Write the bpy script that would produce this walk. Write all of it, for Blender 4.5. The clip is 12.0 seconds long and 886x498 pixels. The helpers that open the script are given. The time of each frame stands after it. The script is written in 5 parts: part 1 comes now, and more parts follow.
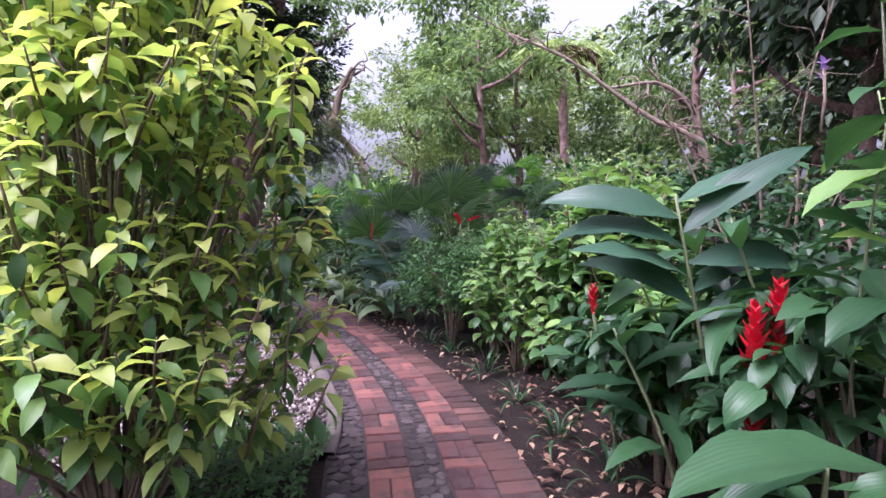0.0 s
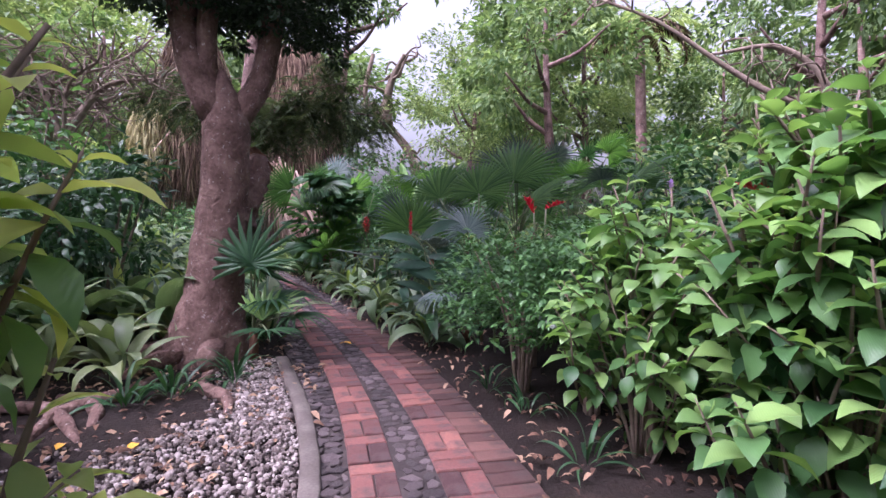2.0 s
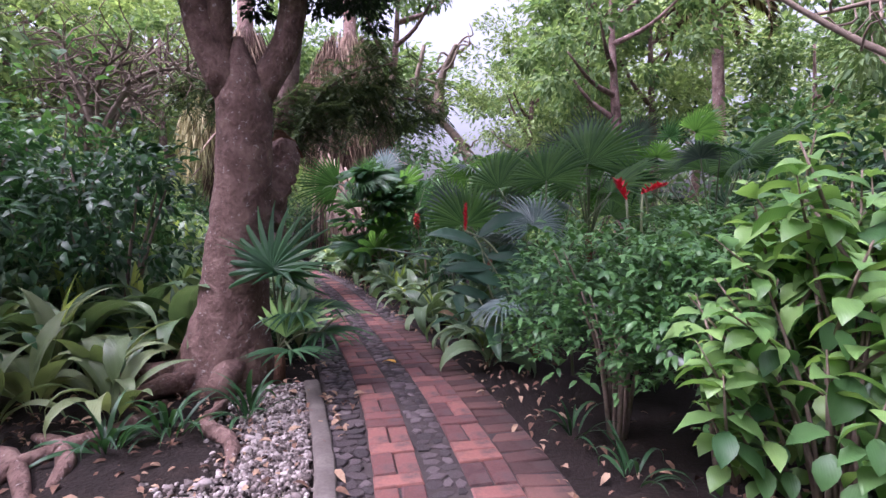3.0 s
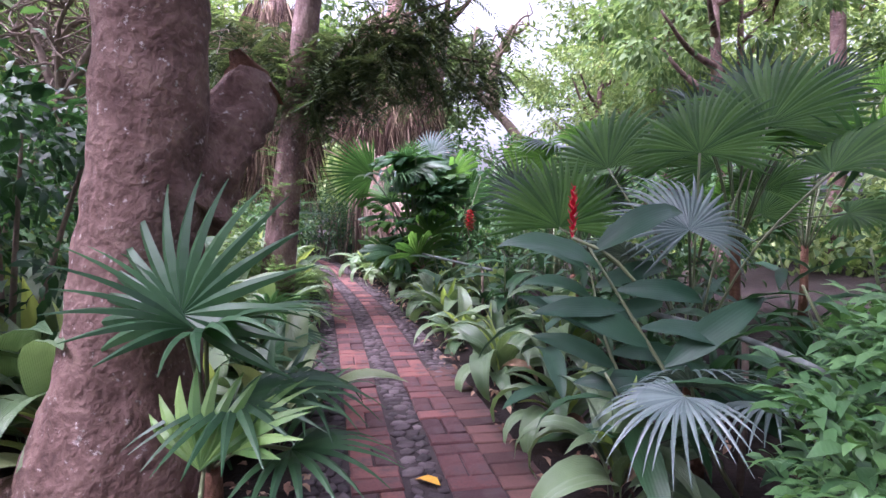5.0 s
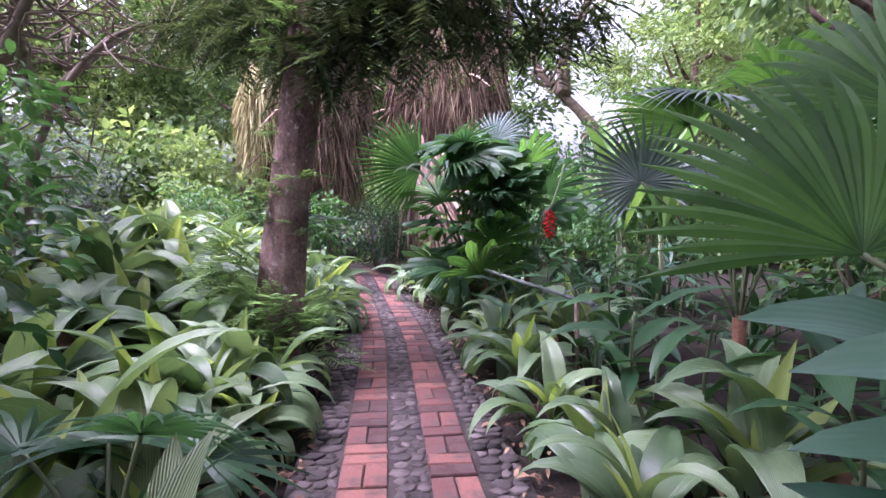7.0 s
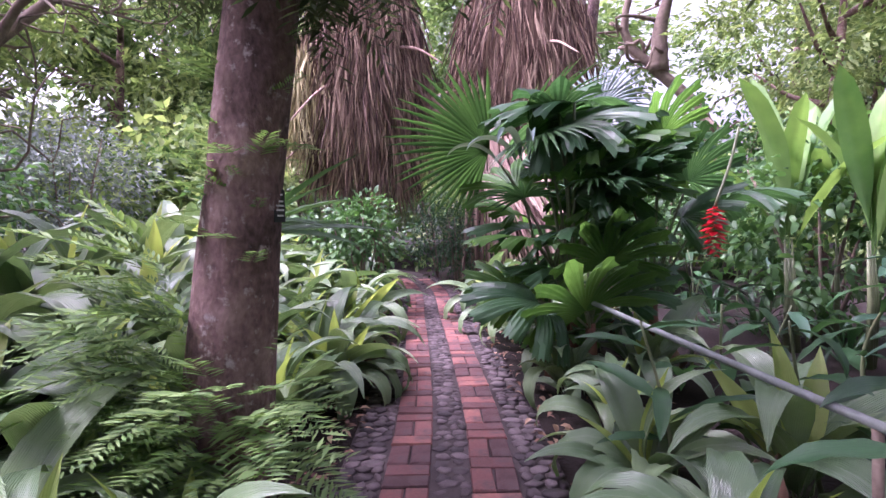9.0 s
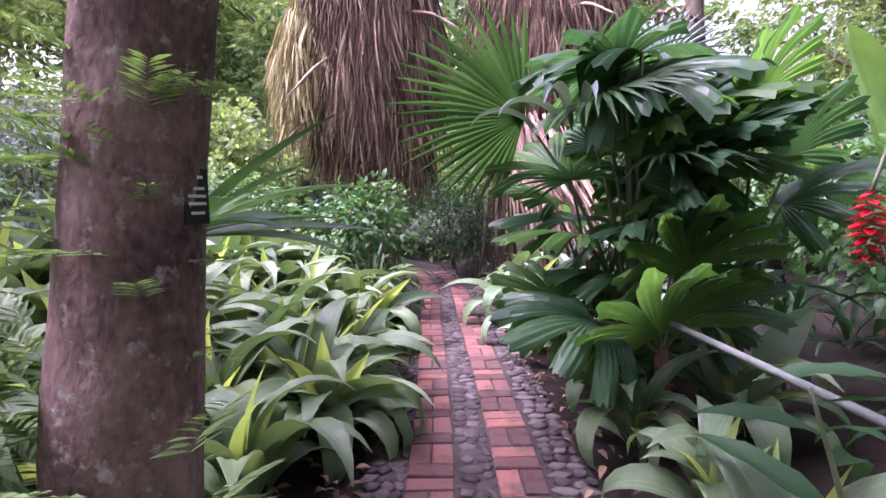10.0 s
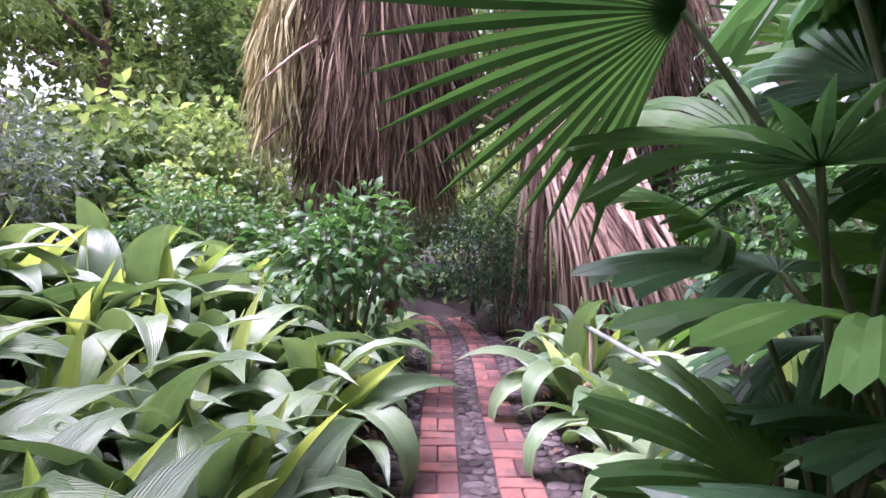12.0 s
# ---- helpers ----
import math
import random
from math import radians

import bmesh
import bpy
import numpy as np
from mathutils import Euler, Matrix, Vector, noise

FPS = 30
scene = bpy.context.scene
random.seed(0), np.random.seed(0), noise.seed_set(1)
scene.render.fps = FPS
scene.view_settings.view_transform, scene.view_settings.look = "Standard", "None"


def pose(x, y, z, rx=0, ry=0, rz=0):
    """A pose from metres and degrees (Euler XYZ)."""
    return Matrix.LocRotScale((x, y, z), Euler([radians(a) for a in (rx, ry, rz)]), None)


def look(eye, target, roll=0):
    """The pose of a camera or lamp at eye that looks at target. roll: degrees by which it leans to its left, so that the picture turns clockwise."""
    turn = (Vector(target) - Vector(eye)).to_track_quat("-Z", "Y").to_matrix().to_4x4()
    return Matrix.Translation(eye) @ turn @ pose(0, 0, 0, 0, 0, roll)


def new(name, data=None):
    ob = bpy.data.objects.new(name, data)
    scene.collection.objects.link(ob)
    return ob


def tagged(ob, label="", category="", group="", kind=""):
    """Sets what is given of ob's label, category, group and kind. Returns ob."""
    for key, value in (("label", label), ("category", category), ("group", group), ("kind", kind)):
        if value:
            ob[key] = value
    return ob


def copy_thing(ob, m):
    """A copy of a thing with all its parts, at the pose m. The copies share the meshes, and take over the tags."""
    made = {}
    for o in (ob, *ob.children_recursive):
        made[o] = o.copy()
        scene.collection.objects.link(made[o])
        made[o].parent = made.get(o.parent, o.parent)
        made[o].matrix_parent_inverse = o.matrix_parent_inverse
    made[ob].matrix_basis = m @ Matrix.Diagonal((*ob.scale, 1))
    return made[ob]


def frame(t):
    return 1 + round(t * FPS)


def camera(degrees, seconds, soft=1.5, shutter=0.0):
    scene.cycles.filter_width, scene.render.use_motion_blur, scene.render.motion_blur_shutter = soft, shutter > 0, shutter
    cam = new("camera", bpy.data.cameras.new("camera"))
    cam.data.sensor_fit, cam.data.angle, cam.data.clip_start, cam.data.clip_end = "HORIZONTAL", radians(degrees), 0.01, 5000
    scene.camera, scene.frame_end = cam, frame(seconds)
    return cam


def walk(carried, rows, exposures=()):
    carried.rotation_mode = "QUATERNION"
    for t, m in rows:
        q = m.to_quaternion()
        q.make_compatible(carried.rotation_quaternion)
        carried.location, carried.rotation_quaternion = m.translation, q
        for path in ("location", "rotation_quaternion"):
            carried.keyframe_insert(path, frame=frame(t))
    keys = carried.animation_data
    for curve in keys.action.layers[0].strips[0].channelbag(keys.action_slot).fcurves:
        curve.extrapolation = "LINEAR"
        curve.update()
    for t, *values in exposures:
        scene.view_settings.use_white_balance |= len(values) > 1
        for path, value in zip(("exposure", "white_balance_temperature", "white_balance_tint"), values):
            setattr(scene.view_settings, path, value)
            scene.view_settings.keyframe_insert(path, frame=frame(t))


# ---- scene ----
cam = camera(80.0, 12.0, soft=1.5)
# seconds, place, yaw to the left, pitch up, lean to the left
ROWS = [
    (0.0, 0.000, 0.000, 1.482, 0.00, -3.17, 0.43),
    (0.5, -0.032, 0.530, 1.448, -0.19, -3.29, 0.23),
    (1.0, -0.053, 1.065, 1.411, -0.65, -3.54, 0.59),
    (1.5, -0.084, 1.556, 1.368, -0.29, -2.87, 1.30),
    (2.0, -0.096, 2.079, 1.347, 5.92, -3.10, 0.85),
    (2.5, -0.171, 2.569, 1.310, 9.59, -3.69, 0.69),
    (3.0, -0.269, 3.075, 1.302, 11.82, -3.39, -0.17),
    (3.2, -0.304, 3.283, 1.287, 12.54, -3.84, -0.65),
    (4.8, -0.849, 4.994, 1.273, 15.47, -3.22, 0.27),
    (5.0, -0.925, 5.201, 1.274, 16.82, -3.37, 0.54),
    (5.5, -1.123, 5.728, 1.278, 18.89, -3.19, 0.30),
    (6.0, -1.270, 6.268, 1.295, 18.23, -2.78, 0.41),
    (6.5, -1.367, 6.675, 1.303, 21.10, -2.38, 0.77),
    (7.0, -1.577, 7.153, 1.302, 23.75, -3.19, -0.22),
    (7.2, -1.666, 7.347, 1.317, 24.63, -3.24, -0.56),
    (8.8, -2.447, 8.971, 1.347, 31.00, -3.33, -0.87),
    (9.0, -2.554, 9.149, 1.344, 31.35, -3.15, -0.90),
    (9.5, -2.810, 9.542, 1.360, 33.59, -4.01, -0.79),
    (10.0, -3.122, 9.989, 1.381, 32.96, -4.73, -1.29),
    (10.5, -3.380, 10.374, 1.379, 32.83, -4.68, -0.06),
    (11.0, -3.658, 10.851, 1.343, 34.67, -4.06, 0.22),
    (11.5, -3.982, 11.303, 1.346, 34.26, -2.56, 0.47),
    (12.0, -4.310, 11.775, 1.336, 34.70, -1.19, 0.83),
]


def aim(x, y, z, yaw, pitch, roll):
    a, b = radians(yaw), radians(pitch)
    ahead = Vector((-math.sin(a) * math.cos(b), math.cos(a) * math.cos(b), math.sin(b)))
    return look((x, y, z), Vector((x, y, z)) + ahead, roll)


EXPOSURES = [(0.0, 1.65, 5650, 38), (1.5, 1.65, 5650, 38), (3.2, 1.65, 5650, 38), (4.8, 2.2, 5600, 41), (7.2, 2.25, 5600, 42), (9.0, 2.2, 5700, 54), (10.5, 2.3, 5750, 50), (12.0, 2.15, 5750, 47)]
walk(cam, [(t, aim(x, y, z, yaw, pitch, roll)) for t, x, y, z, yaw, pitch, roll in ROWS], EXPOSURES)

# ---- light: an overcast tropical sky ----
SUN_EL, SUN_ROT = radians(60), radians(-120)
world = bpy.data.worlds.new("sky")
scene.world = world
world.use_nodes = True
wn = world.node_tree
sky = wn.nodes.new("ShaderNodeTexSky")
sky.sky_type, sky.sun_disc, sky.sun_elevation, sky.sun_rotation = "NISHITA", False, SUN_EL, SUN_ROT
sky.air_density, sky.dust_density, sky.ozone_density = 1.0, 10.0, 0.5
wn.nodes["Background"].inputs["Strength"].default_value = 0.15
pale = wn.nodes.new("ShaderNodeHueSaturation")
pale.inputs["Saturation"].default_value = 0.3
wn.links.new(sky.outputs[0], pale.inputs["Color"])
wn.links.new(pale.outputs[0], wn.nodes["Background"].inputs["Color"])
sun = new("sun", bpy.data.lights.new("sun", "SUN"))
sun.data.energy, sun.data.angle, sun.data.color = 0.7, radians(30), (1.0, 0.97, 0.93)
sun.matrix_world = look((0, 0, 0), (-math.sin(SUN_ROT) * math.cos(SUN_EL), -math.cos(SUN_ROT) * math.cos(SUN_EL), -math.sin(SUN_EL)))

# ---- materials ----
def node(nt, kind, **values):
    n = nt.nodes.new(kind)
    for key, value in values.items():
        n.inputs[key.replace("_", " ")].default_value = value
    return n


def ramp(nt, source, stops):
    n = nt.nodes.new("ShaderNodeValToRGB")
    while len(n.color_ramp.elements) < len(stops):
        n.color_ramp.elements.new(0.5)
    for e, (p, c) in zip(n.color_ramp.elements, stops):
        e.position, e.color = p, (*c, 1)
    nt.links.new(source, n.inputs[0])
    return n.outputs[0]


def start_material(name):
    m = bpy.data.materials.new(name)
    m.use_nodes = True
    return m, m.node_tree, m.node_tree.nodes["Principled BSDF"]


def surface(name, stops, scale=8.0, fine=60.0, rough=0.85, bump=0.3, depth=0.02, per_piece=0.0, stretch=(1, 1, 1), spec=0.3, patch=None):
    """A rough surface with broad stains and fine grain. per_piece: how far one piece differs from the next."""
    m, nt, bsdf = start_material(name)
    tc = nt.nodes.new("ShaderNodeTexCoord")
    mp = node(nt, "ShaderNodeMapping", Scale=stretch)
    nt.links.new(tc.outputs["Object"], mp.inputs["Vector"])
    big, small = node(nt, "ShaderNodeTexNoise", Scale=scale, Detail=5.0), node(nt, "ShaderNodeTexNoise", Scale=fine, Detail=4.0)
    info = nt.nodes.new("ShaderNodeObjectInfo")
    isle = nt.nodes.new("ShaderNodeNewGeometry")
    for n in (big, small):
        nt.links.new(mp.outputs[0], n.inputs["Vector"])
    mix = nt.nodes.new("ShaderNodeMath")
    mix.operation = "MULTIPLY_ADD"
    nt.links.new(small.outputs["Fac"], mix.inputs[0])
    mix.inputs[1].default_value = 0.4
    half = nt.nodes.new("ShaderNodeMath")
    half.operation = "MULTIPLY_ADD"
    nt.links.new(big.outputs["Fac"], half.inputs[0])
    half.inputs[1].default_value, half.inputs[2].default_value = 0.8, -0.1
    nt.links.new(half.outputs[0], mix.inputs[2])
    fac = mix.outputs[0]
    if per_piece:
        add = nt.nodes.new("ShaderNodeMath")
        add.operation = "ADD"
        nt.links.new(info.outputs["Random"], add.inputs[0])
        nt.links.new(isle.outputs["Random Per Island"], add.inputs[1])
        fr = nt.nodes.new("ShaderNodeMath")
        fr.operation = "FRACT"
        nt.links.new(add.outputs[0], fr.inputs[0])
        k = nt.nodes.new("ShaderNodeMath")
        k.operation = "MULTIPLY_ADD"
        nt.links.new(fr.outputs[0], k.inputs[0])
        k.inputs[1].default_value = per_piece
        sub = nt.nodes.new("ShaderNodeMath")
        sub.operation = "SUBTRACT"
        nt.links.new(fac, sub.inputs[0])
        sub.inputs[1].default_value = per_piece / 2
        nt.links.new(sub.outputs[0], k.inputs[2])
        fac = k.outputs[0]
    col = ramp(nt, fac, stops)
    if patch:
        pn = node(nt, "ShaderNodeTexNoise", Scale=patch[1], Detail=6.0, Roughness=0.65)
        nt.links.new(tc.outputs["Object"], pn.inputs["Vector"])
        f = ramp(nt, pn.outputs["Fac"], [(patch[2], (0, 0, 0)), (patch[2] + (patch[3] if len(patch) > 3 else 0.08), (1, 1, 1))])
        mx = nt.nodes.new("ShaderNodeMix")
        mx.data_type = "RGBA"
        nt.links.new(f, mx.inputs["Factor"])
        nt.links.new(col, mx.inputs["A"])
        mx.inputs["B"].default_value = (*patch[0], 1)
        col = mx.outputs["Result"]
    nt.links.new(col, bsdf.inputs["Base Color"])
    bsdf.inputs["Roughness"].default_value = rough
    bsdf.inputs["Specular IOR Level"].default_value = spec
    b = node(nt, "ShaderNodeBump", Strength=bump, Distance=depth)
    nt.links.new(mix.outputs[0], b.inputs["Height"])
    nt.links.new(b.outputs[0], bsdf.inputs["Normal"])
    return m


def leaf_material(name, dark, light, rough=0.42, through_light=0.35, veins=0.0, spec=0.5):
    """A thin leaf: gloss above, light shining through, each leaf of its own tone. veins: ribs across, per metre of width."""
    m, nt, bsdf = start_material(name)
    dark, light = (tuple((r * 1.02, g * 0.95, b + 0.2 * max(g - b, 0))) for r, g, b in (dark, light))
    tc, info, geo = (nt.nodes.new("ShaderNode" + k) for k in ("TexCoord", "ObjectInfo", "NewGeometry"))
    noise_n = node(nt, "ShaderNodeTexNoise", Scale=9.0, Detail=3.0)
    nt.links.new(tc.outputs["Object"], noise_n.inputs["Vector"])
    add = nt.nodes.new("ShaderNodeMath")
    add.operation = "ADD"
    nt.links.new(info.outputs["Random"], add.inputs[0])
    nt.links.new(geo.outputs["Random Per Island"], add.inputs[1])
    fr = nt.nodes.new("ShaderNodeMath")
    fr.operation = "FRACT"
    nt.links.new(add.outputs[0], fr.inputs[0])
    k = nt.nodes.new("ShaderNodeMath")
    k.operation = "MULTIPLY_ADD"
    nt.links.new(noise_n.outputs["Fac"], k.inputs[0])
    k.inputs[1].default_value = 0.45
    k2 = nt.nodes.new("ShaderNodeMath")
    k2.operation = "MULTIPLY"
    nt.links.new(fr.outputs[0], k2.inputs[0])
    k2.inputs[1].default_value = 0.6
    nt.links.new(k2.outputs[0], k.inputs[2])
    mid = tuple((a + b) / 2 for a, b in zip(dark, light))
    col = ramp(nt, k.outputs[0], [(0.1, dark), (0.5, mid), (0.85, light)])
    nt.links.new(col, bsdf.inputs["Base Color"])
    bsdf.inputs["Roughness"].default_value = rough
    bsdf.inputs["Specular IOR Level"].default_value = spec
    if veins:
        w = node(nt, "ShaderNodeTexWave", Scale=veins, Distortion=0.6)
        w.bands_direction = "X"
        nt.links.new(tc.outputs["Object"], w.inputs["Vector"])
        b = node(nt, "ShaderNodeBump", Strength=0.5 if veins > 42 else 0.22, Distance=0.006 if veins > 42 else 0.002)
        nt.links.new(w.outputs["Fac"], b.inputs["Height"])
        nt.links.new(b.outputs[0], bsdf.inputs["Normal"])
    tr = nt.nodes.new("ShaderNodeBsdfTranslucent")
    bright = nt.nodes.new("ShaderNodeMix")
    bright.data_type, bright.blend_type = "RGBA", "MULTIPLY"
    bright.inputs["Factor"].default_value = 1.0
    nt.links.new(col, bright.inputs["A"])
    bright.inputs["B"].default_value = (1.25, 1.3, 0.7, 1)
    nt.links.new(bright.outputs["Result"], tr.inputs["Color"])
    mx = nt.nodes.new("ShaderNodeMixShader")
    mx.inputs[0].default_value = through_light
    nt.links.new(bsdf.outputs[0], mx.inputs[1])
    nt.links.new(tr.outputs[0], mx.inputs[2])
    nt.links.new(mx.outputs[0], nt.nodes["Material Output"].inputs["Surface"])
    return m


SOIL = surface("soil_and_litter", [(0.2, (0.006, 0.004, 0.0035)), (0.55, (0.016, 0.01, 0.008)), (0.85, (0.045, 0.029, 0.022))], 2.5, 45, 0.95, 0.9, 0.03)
MORTAR = surface("path_mortar", [(0.2, (0.02, 0.016, 0.015)), (0.6, (0.055, 0.043, 0.041)), (0.9, (0.1, 0.08, 0.075))], 6, 70, 0.9, 0.6, 0.01)
BRICK = surface("worn_red_brick", [(0.05, (0.06, 0.03, 0.03)), (0.45, (0.15, 0.062, 0.056)), (0.95, (0.27, 0.115, 0.092))], 9, 90, 0.75, 0.6, 0.01, 0.95, patch=((0.07, 0.052, 0.052), 7.0, 0.45, 0.25))
BRICK_DIRTY = surface("dirty_border_brick", [(0.05, (0.04, 0.022, 0.02)), (0.45, (0.085, 0.042, 0.037)), (0.95, (0.16, 0.08, 0.066))], 9, 90, 0.85, 0.6, 0.008, 0.9, patch=((0.045, 0.034, 0.032), 5.0, 0.42, 0.3))
COBBLE = surface("grey_cobble", [(0.05, (0.022, 0.018, 0.019)), (0.5, (0.065, 0.05, 0.051)), (0.95, (0.14, 0.112, 0.113))], 14, 90, 0.7, 0.6, 0.008, 0.7)
CONCRETE = surface("mossy_concrete", [(0.1, (0.045, 0.038, 0.032)), (0.5, (0.12, 0.1, 0.09)), (0.9, (0.22, 0.19, 0.17))], 5, 60, 0.9, 0.5, 0.01)
PEBBLE = surface("pale_gravel", [(0.05, (0.045, 0.034, 0.031)), (0.5, (0.18, 0.145, 0.135)), (0.95, (0.4, 0.35, 0.33))], 20, 120, 0.85, 0.3, 0.004, 0.95)
BARK = surface("lichened_bark", [(0.25, (0.055, 0.03, 0.025)), (0.5, (0.155, 0.093, 0.078)), (0.8, (0.28, 0.185, 0.155))], 7, 34, 0.9, 1.0, 0.05, stretch=(1, 1, 0.9), patch=((0.42, 0.37, 0.35), 24.0, 0.61))
BARK_SMOOTH = surface("purple_brown_bark", [(0.3, (0.05, 0.03, 0.028)), (0.5, (0.185, 0.113, 0.104)), (0.75, (0.36, 0.245, 0.22))], 5, 42, 0.85, 1.0, 0.03, stretch=(1, 1, 0.7), patch=((0.4, 0.34, 0.32), 15.0, 0.58, 0.1))
TWIG = surface("grey_brown_twig", [(0.2, (0.09, 0.065, 0.05)), (0.8, (0.26, 0.2, 0.16))], 8, 50, 0.9, 0.3)
WOOD_CUT = surface("rotten_cut_wood", [(0.2, (0.05, 0.022, 0.015)), (0.6, (0.16, 0.08, 0.05)), (0.9, (0.3, 0.18, 0.12))], 9, 40, 0.95, 1.0, 0.03)
STRAW = surface("dry_palm_skirt", [(0.1, (0.04, 0.022, 0.018)), (0.5, (0.14, 0.085, 0.062)), (0.95, (0.36, 0.26, 0.18))], 3, 30, 0.9, 0.2, 0.01, 0.95)
STRAW_PALE = surface("yellowing_palm_skirt", [(0.1, (0.2, 0.17, 0.075)), (0.5, (0.42, 0.37, 0.18)), (0.95, (0.68, 0.62, 0.38))], 3, 30, 0.9, 0.2, 0.01, 0.9)
CANE = surface("pinkish_dry_cane", [(0.1, (0.14, 0.08, 0.07)), (0.5, (0.36, 0.235, 0.19)), (0.95, (0.6, 0.46, 0.37))], 6, 50, 0.8, 0.2, 0.01, 0.9)
DRY_LEAF = surface("dry_leaf", [(0.1, (0.06, 0.03, 0.02)), (0.5, (0.18, 0.1, 0.065)), (0.95, (0.38, 0.26, 0.17))], 12, 60, 0.8, 0.3, 0.01, 0.9)
YELLOW_LEAF = surface("fallen_yellow_leaf", [(0.1, (0.6, 0.26, 0.03)), (0.9, (0.85, 0.5, 0.06))], 12, 60, 0.6, 0.2)
POLE = surface("weathered_pale_pole", [(0.15, (0.06, 0.07, 0.06)), (0.5, (0.15, 0.172, 0.158)), (0.9, (0.3, 0.33, 0.305))], 4, 40, 0.6, 0.3, 0.004, stretch=(1, 1, 1))
BLACK = surface("black_plate", [(0.2, (0.008, 0.008, 0.01)), (0.9, (0.02, 0.02, 0.024))], 10, 80, 0.5, 0.05)
WHITE = surface("white_lettering", [(0.2, (0.6, 0.6, 0.6)), (0.9, (0.8, 0.8, 0.8))], 10, 80, 0.6, 0.05)
RED = leaf_material("red_bract", (0.34, 0.003, 0.016), (0.62, 0.014, 0.03), 0.4, 0.2)
PURPLE = leaf_material("purple_petal", (0.2, 0.12, 0.42), (0.5, 0.36, 0.72), 0.6, 0.3)
STEM = leaf_material("green_stem", (0.07, 0.1, 0.03), (0.16, 0.2, 0.07), 0.5, 0.0)
YELLOW_GREEN = leaf_material("yellow_green_leaf", (0.2, 0.34, 0.035), (0.56, 0.66, 0.08), 0.42, 0.55)
LIGHT_GREEN = leaf_material("light_green_leaf", (0.06, 0.17, 0.02), (0.24, 0.42, 0.05), 0.4, 0.38, veins=40.0)
MID_GREEN = leaf_material("mid_green_leaf", (0.024, 0.085, 0.014), (0.105, 0.24, 0.036), 0.42, 0.35, veins=40.0, spec=0.4)
DEEP_GREEN = leaf_material("deep_green_leaf", (0.01, 0.04, 0.01), (0.042, 0.12, 0.026), 0.4, 0.3, veins=28.0, spec=0.35)
BLUE_GREEN = leaf_material("blue_green_leaf", (0.014, 0.05, 0.022), (0.05, 0.125, 0.055), 0.42, 0.22, veins=28.0, spec=0.35)
SILVER_GREEN = leaf_material("silver_green_leaf", (0.04, 0.08, 0.065), (0.15, 0.22, 0.185), 0.36, 0.15, spec=0.6)
FAN_GREEN = leaf_material("fan_palm_leaf", (0.032, 0.095, 0.008), (0.1, 0.23, 0.016), 0.45, 0.58, spec=0.3)
# for the overhanging leaves: fan palm green with their shade put into the colour
FAN_SHADED = leaf_material("shade_toned_fan_leaf", (0.016, 0.05, 0.01), (0.05, 0.125, 0.02), 0.45, 0.4, spec=0.25)
FAN_DARK = leaf_material("dark_fan_palm_leaf", (0.02, 0.068, 0.02), (0.062, 0.155, 0.045), 0.4, 0.42, spec=0.4)
PLEATED = leaf_material("pleated_leaf", (0.06, 0.135, 0.04), (0.22, 0.34, 0.12), 0.32, 0.25, veins=60.0, spec=0.8)
PLEATED_YOUNG = leaf_material("young_pleated_leaf", (0.2, 0.32, 0.03), (0.44, 0.56, 0.08), 0.4, 0.45, veins=60.0)
OLIVE = leaf_material("olive_paddle_leaf", (0.08, 0.14, 0.03), (0.22, 0.29, 0.09), 0.38, 0.25, veins=45.0)
GREY_GREEN = leaf_material("grey_green_leaf", (0.1, 0.15, 0.13), (0.28, 0.35, 0.32), 0.6, 0.2)
NEEDLE = leaf_material("needle_foliage", (0.07, 0.16, 0.03), (0.26, 0.42, 0.09), 0.55, 0.35, spec=0.25)
NEEDLE_DARK = leaf_material("dark_needle_foliage", (0.025, 0.05, 0.015), (0.1, 0.14, 0.045), 0.6, 0.3, spec=0.25)
CROWN_MID = leaf_material("tree_crown_leaf", (0.055, 0.125, 0.03), (0.22, 0.33, 0.1), 0.55, 0.4, spec=0.2)
CROWN_LIGHT = leaf_material("light_tree_crown_leaf", (0.13, 0.23, 0.05), (0.37, 0.49, 0.15), 0.55, 0.42, spec=0.2)
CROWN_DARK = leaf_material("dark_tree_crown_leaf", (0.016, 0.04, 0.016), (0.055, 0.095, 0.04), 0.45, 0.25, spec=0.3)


# ---- shapes ----


def data(name, verts, faces, material, smooth=True):
    me = bpy.data.meshes.new(name)
    me.from_pydata([tuple(map(float, v)) for v in verts], [], faces)
    me.materials.append(material)
    if smooth:
        me.polygons.foreach_set("use_smooth", [True] * len(me.polygons))
    me.update()
    return me


def thing(name, place, label, category, group="", kind="", turn=0.0, scale=1.0):
    ob = tagged(new(name), label, category, group, kind)
    ob.matrix_world = pose(*place, 0, 0, turn) @ Matrix.Diagonal((scale, scale, scale, 1))
    return ob


def piece(name, mesh, parent=None, m=None, label=""):
    ob = new(name, mesh)
    if parent is not None:
        ob.parent = parent
    if m is not None:
        ob.matrix_basis = m
    if label:
        tagged(ob, label)
    return ob


def point_along(at, way, roll=0.0, s=1.0, sw=None):
    """The pose of a leaf whose root is at a place and which grows along way, its face turned up."""
    y = Vector(way).normalized()
    x = y.cross(Vector((0, 0, 1)))
    x = x.normalized() if x.length > 1e-4 else Vector((1, 0, 0))
    z = x.cross(y)
    m = Matrix((x, y, z)).transposed().to_4x4()
    m.translation = Vector(at)
    return m @ pose(0, 0, 0, 0, roll, 0) @ Matrix.Diagonal((sw or s, s, s, 1))


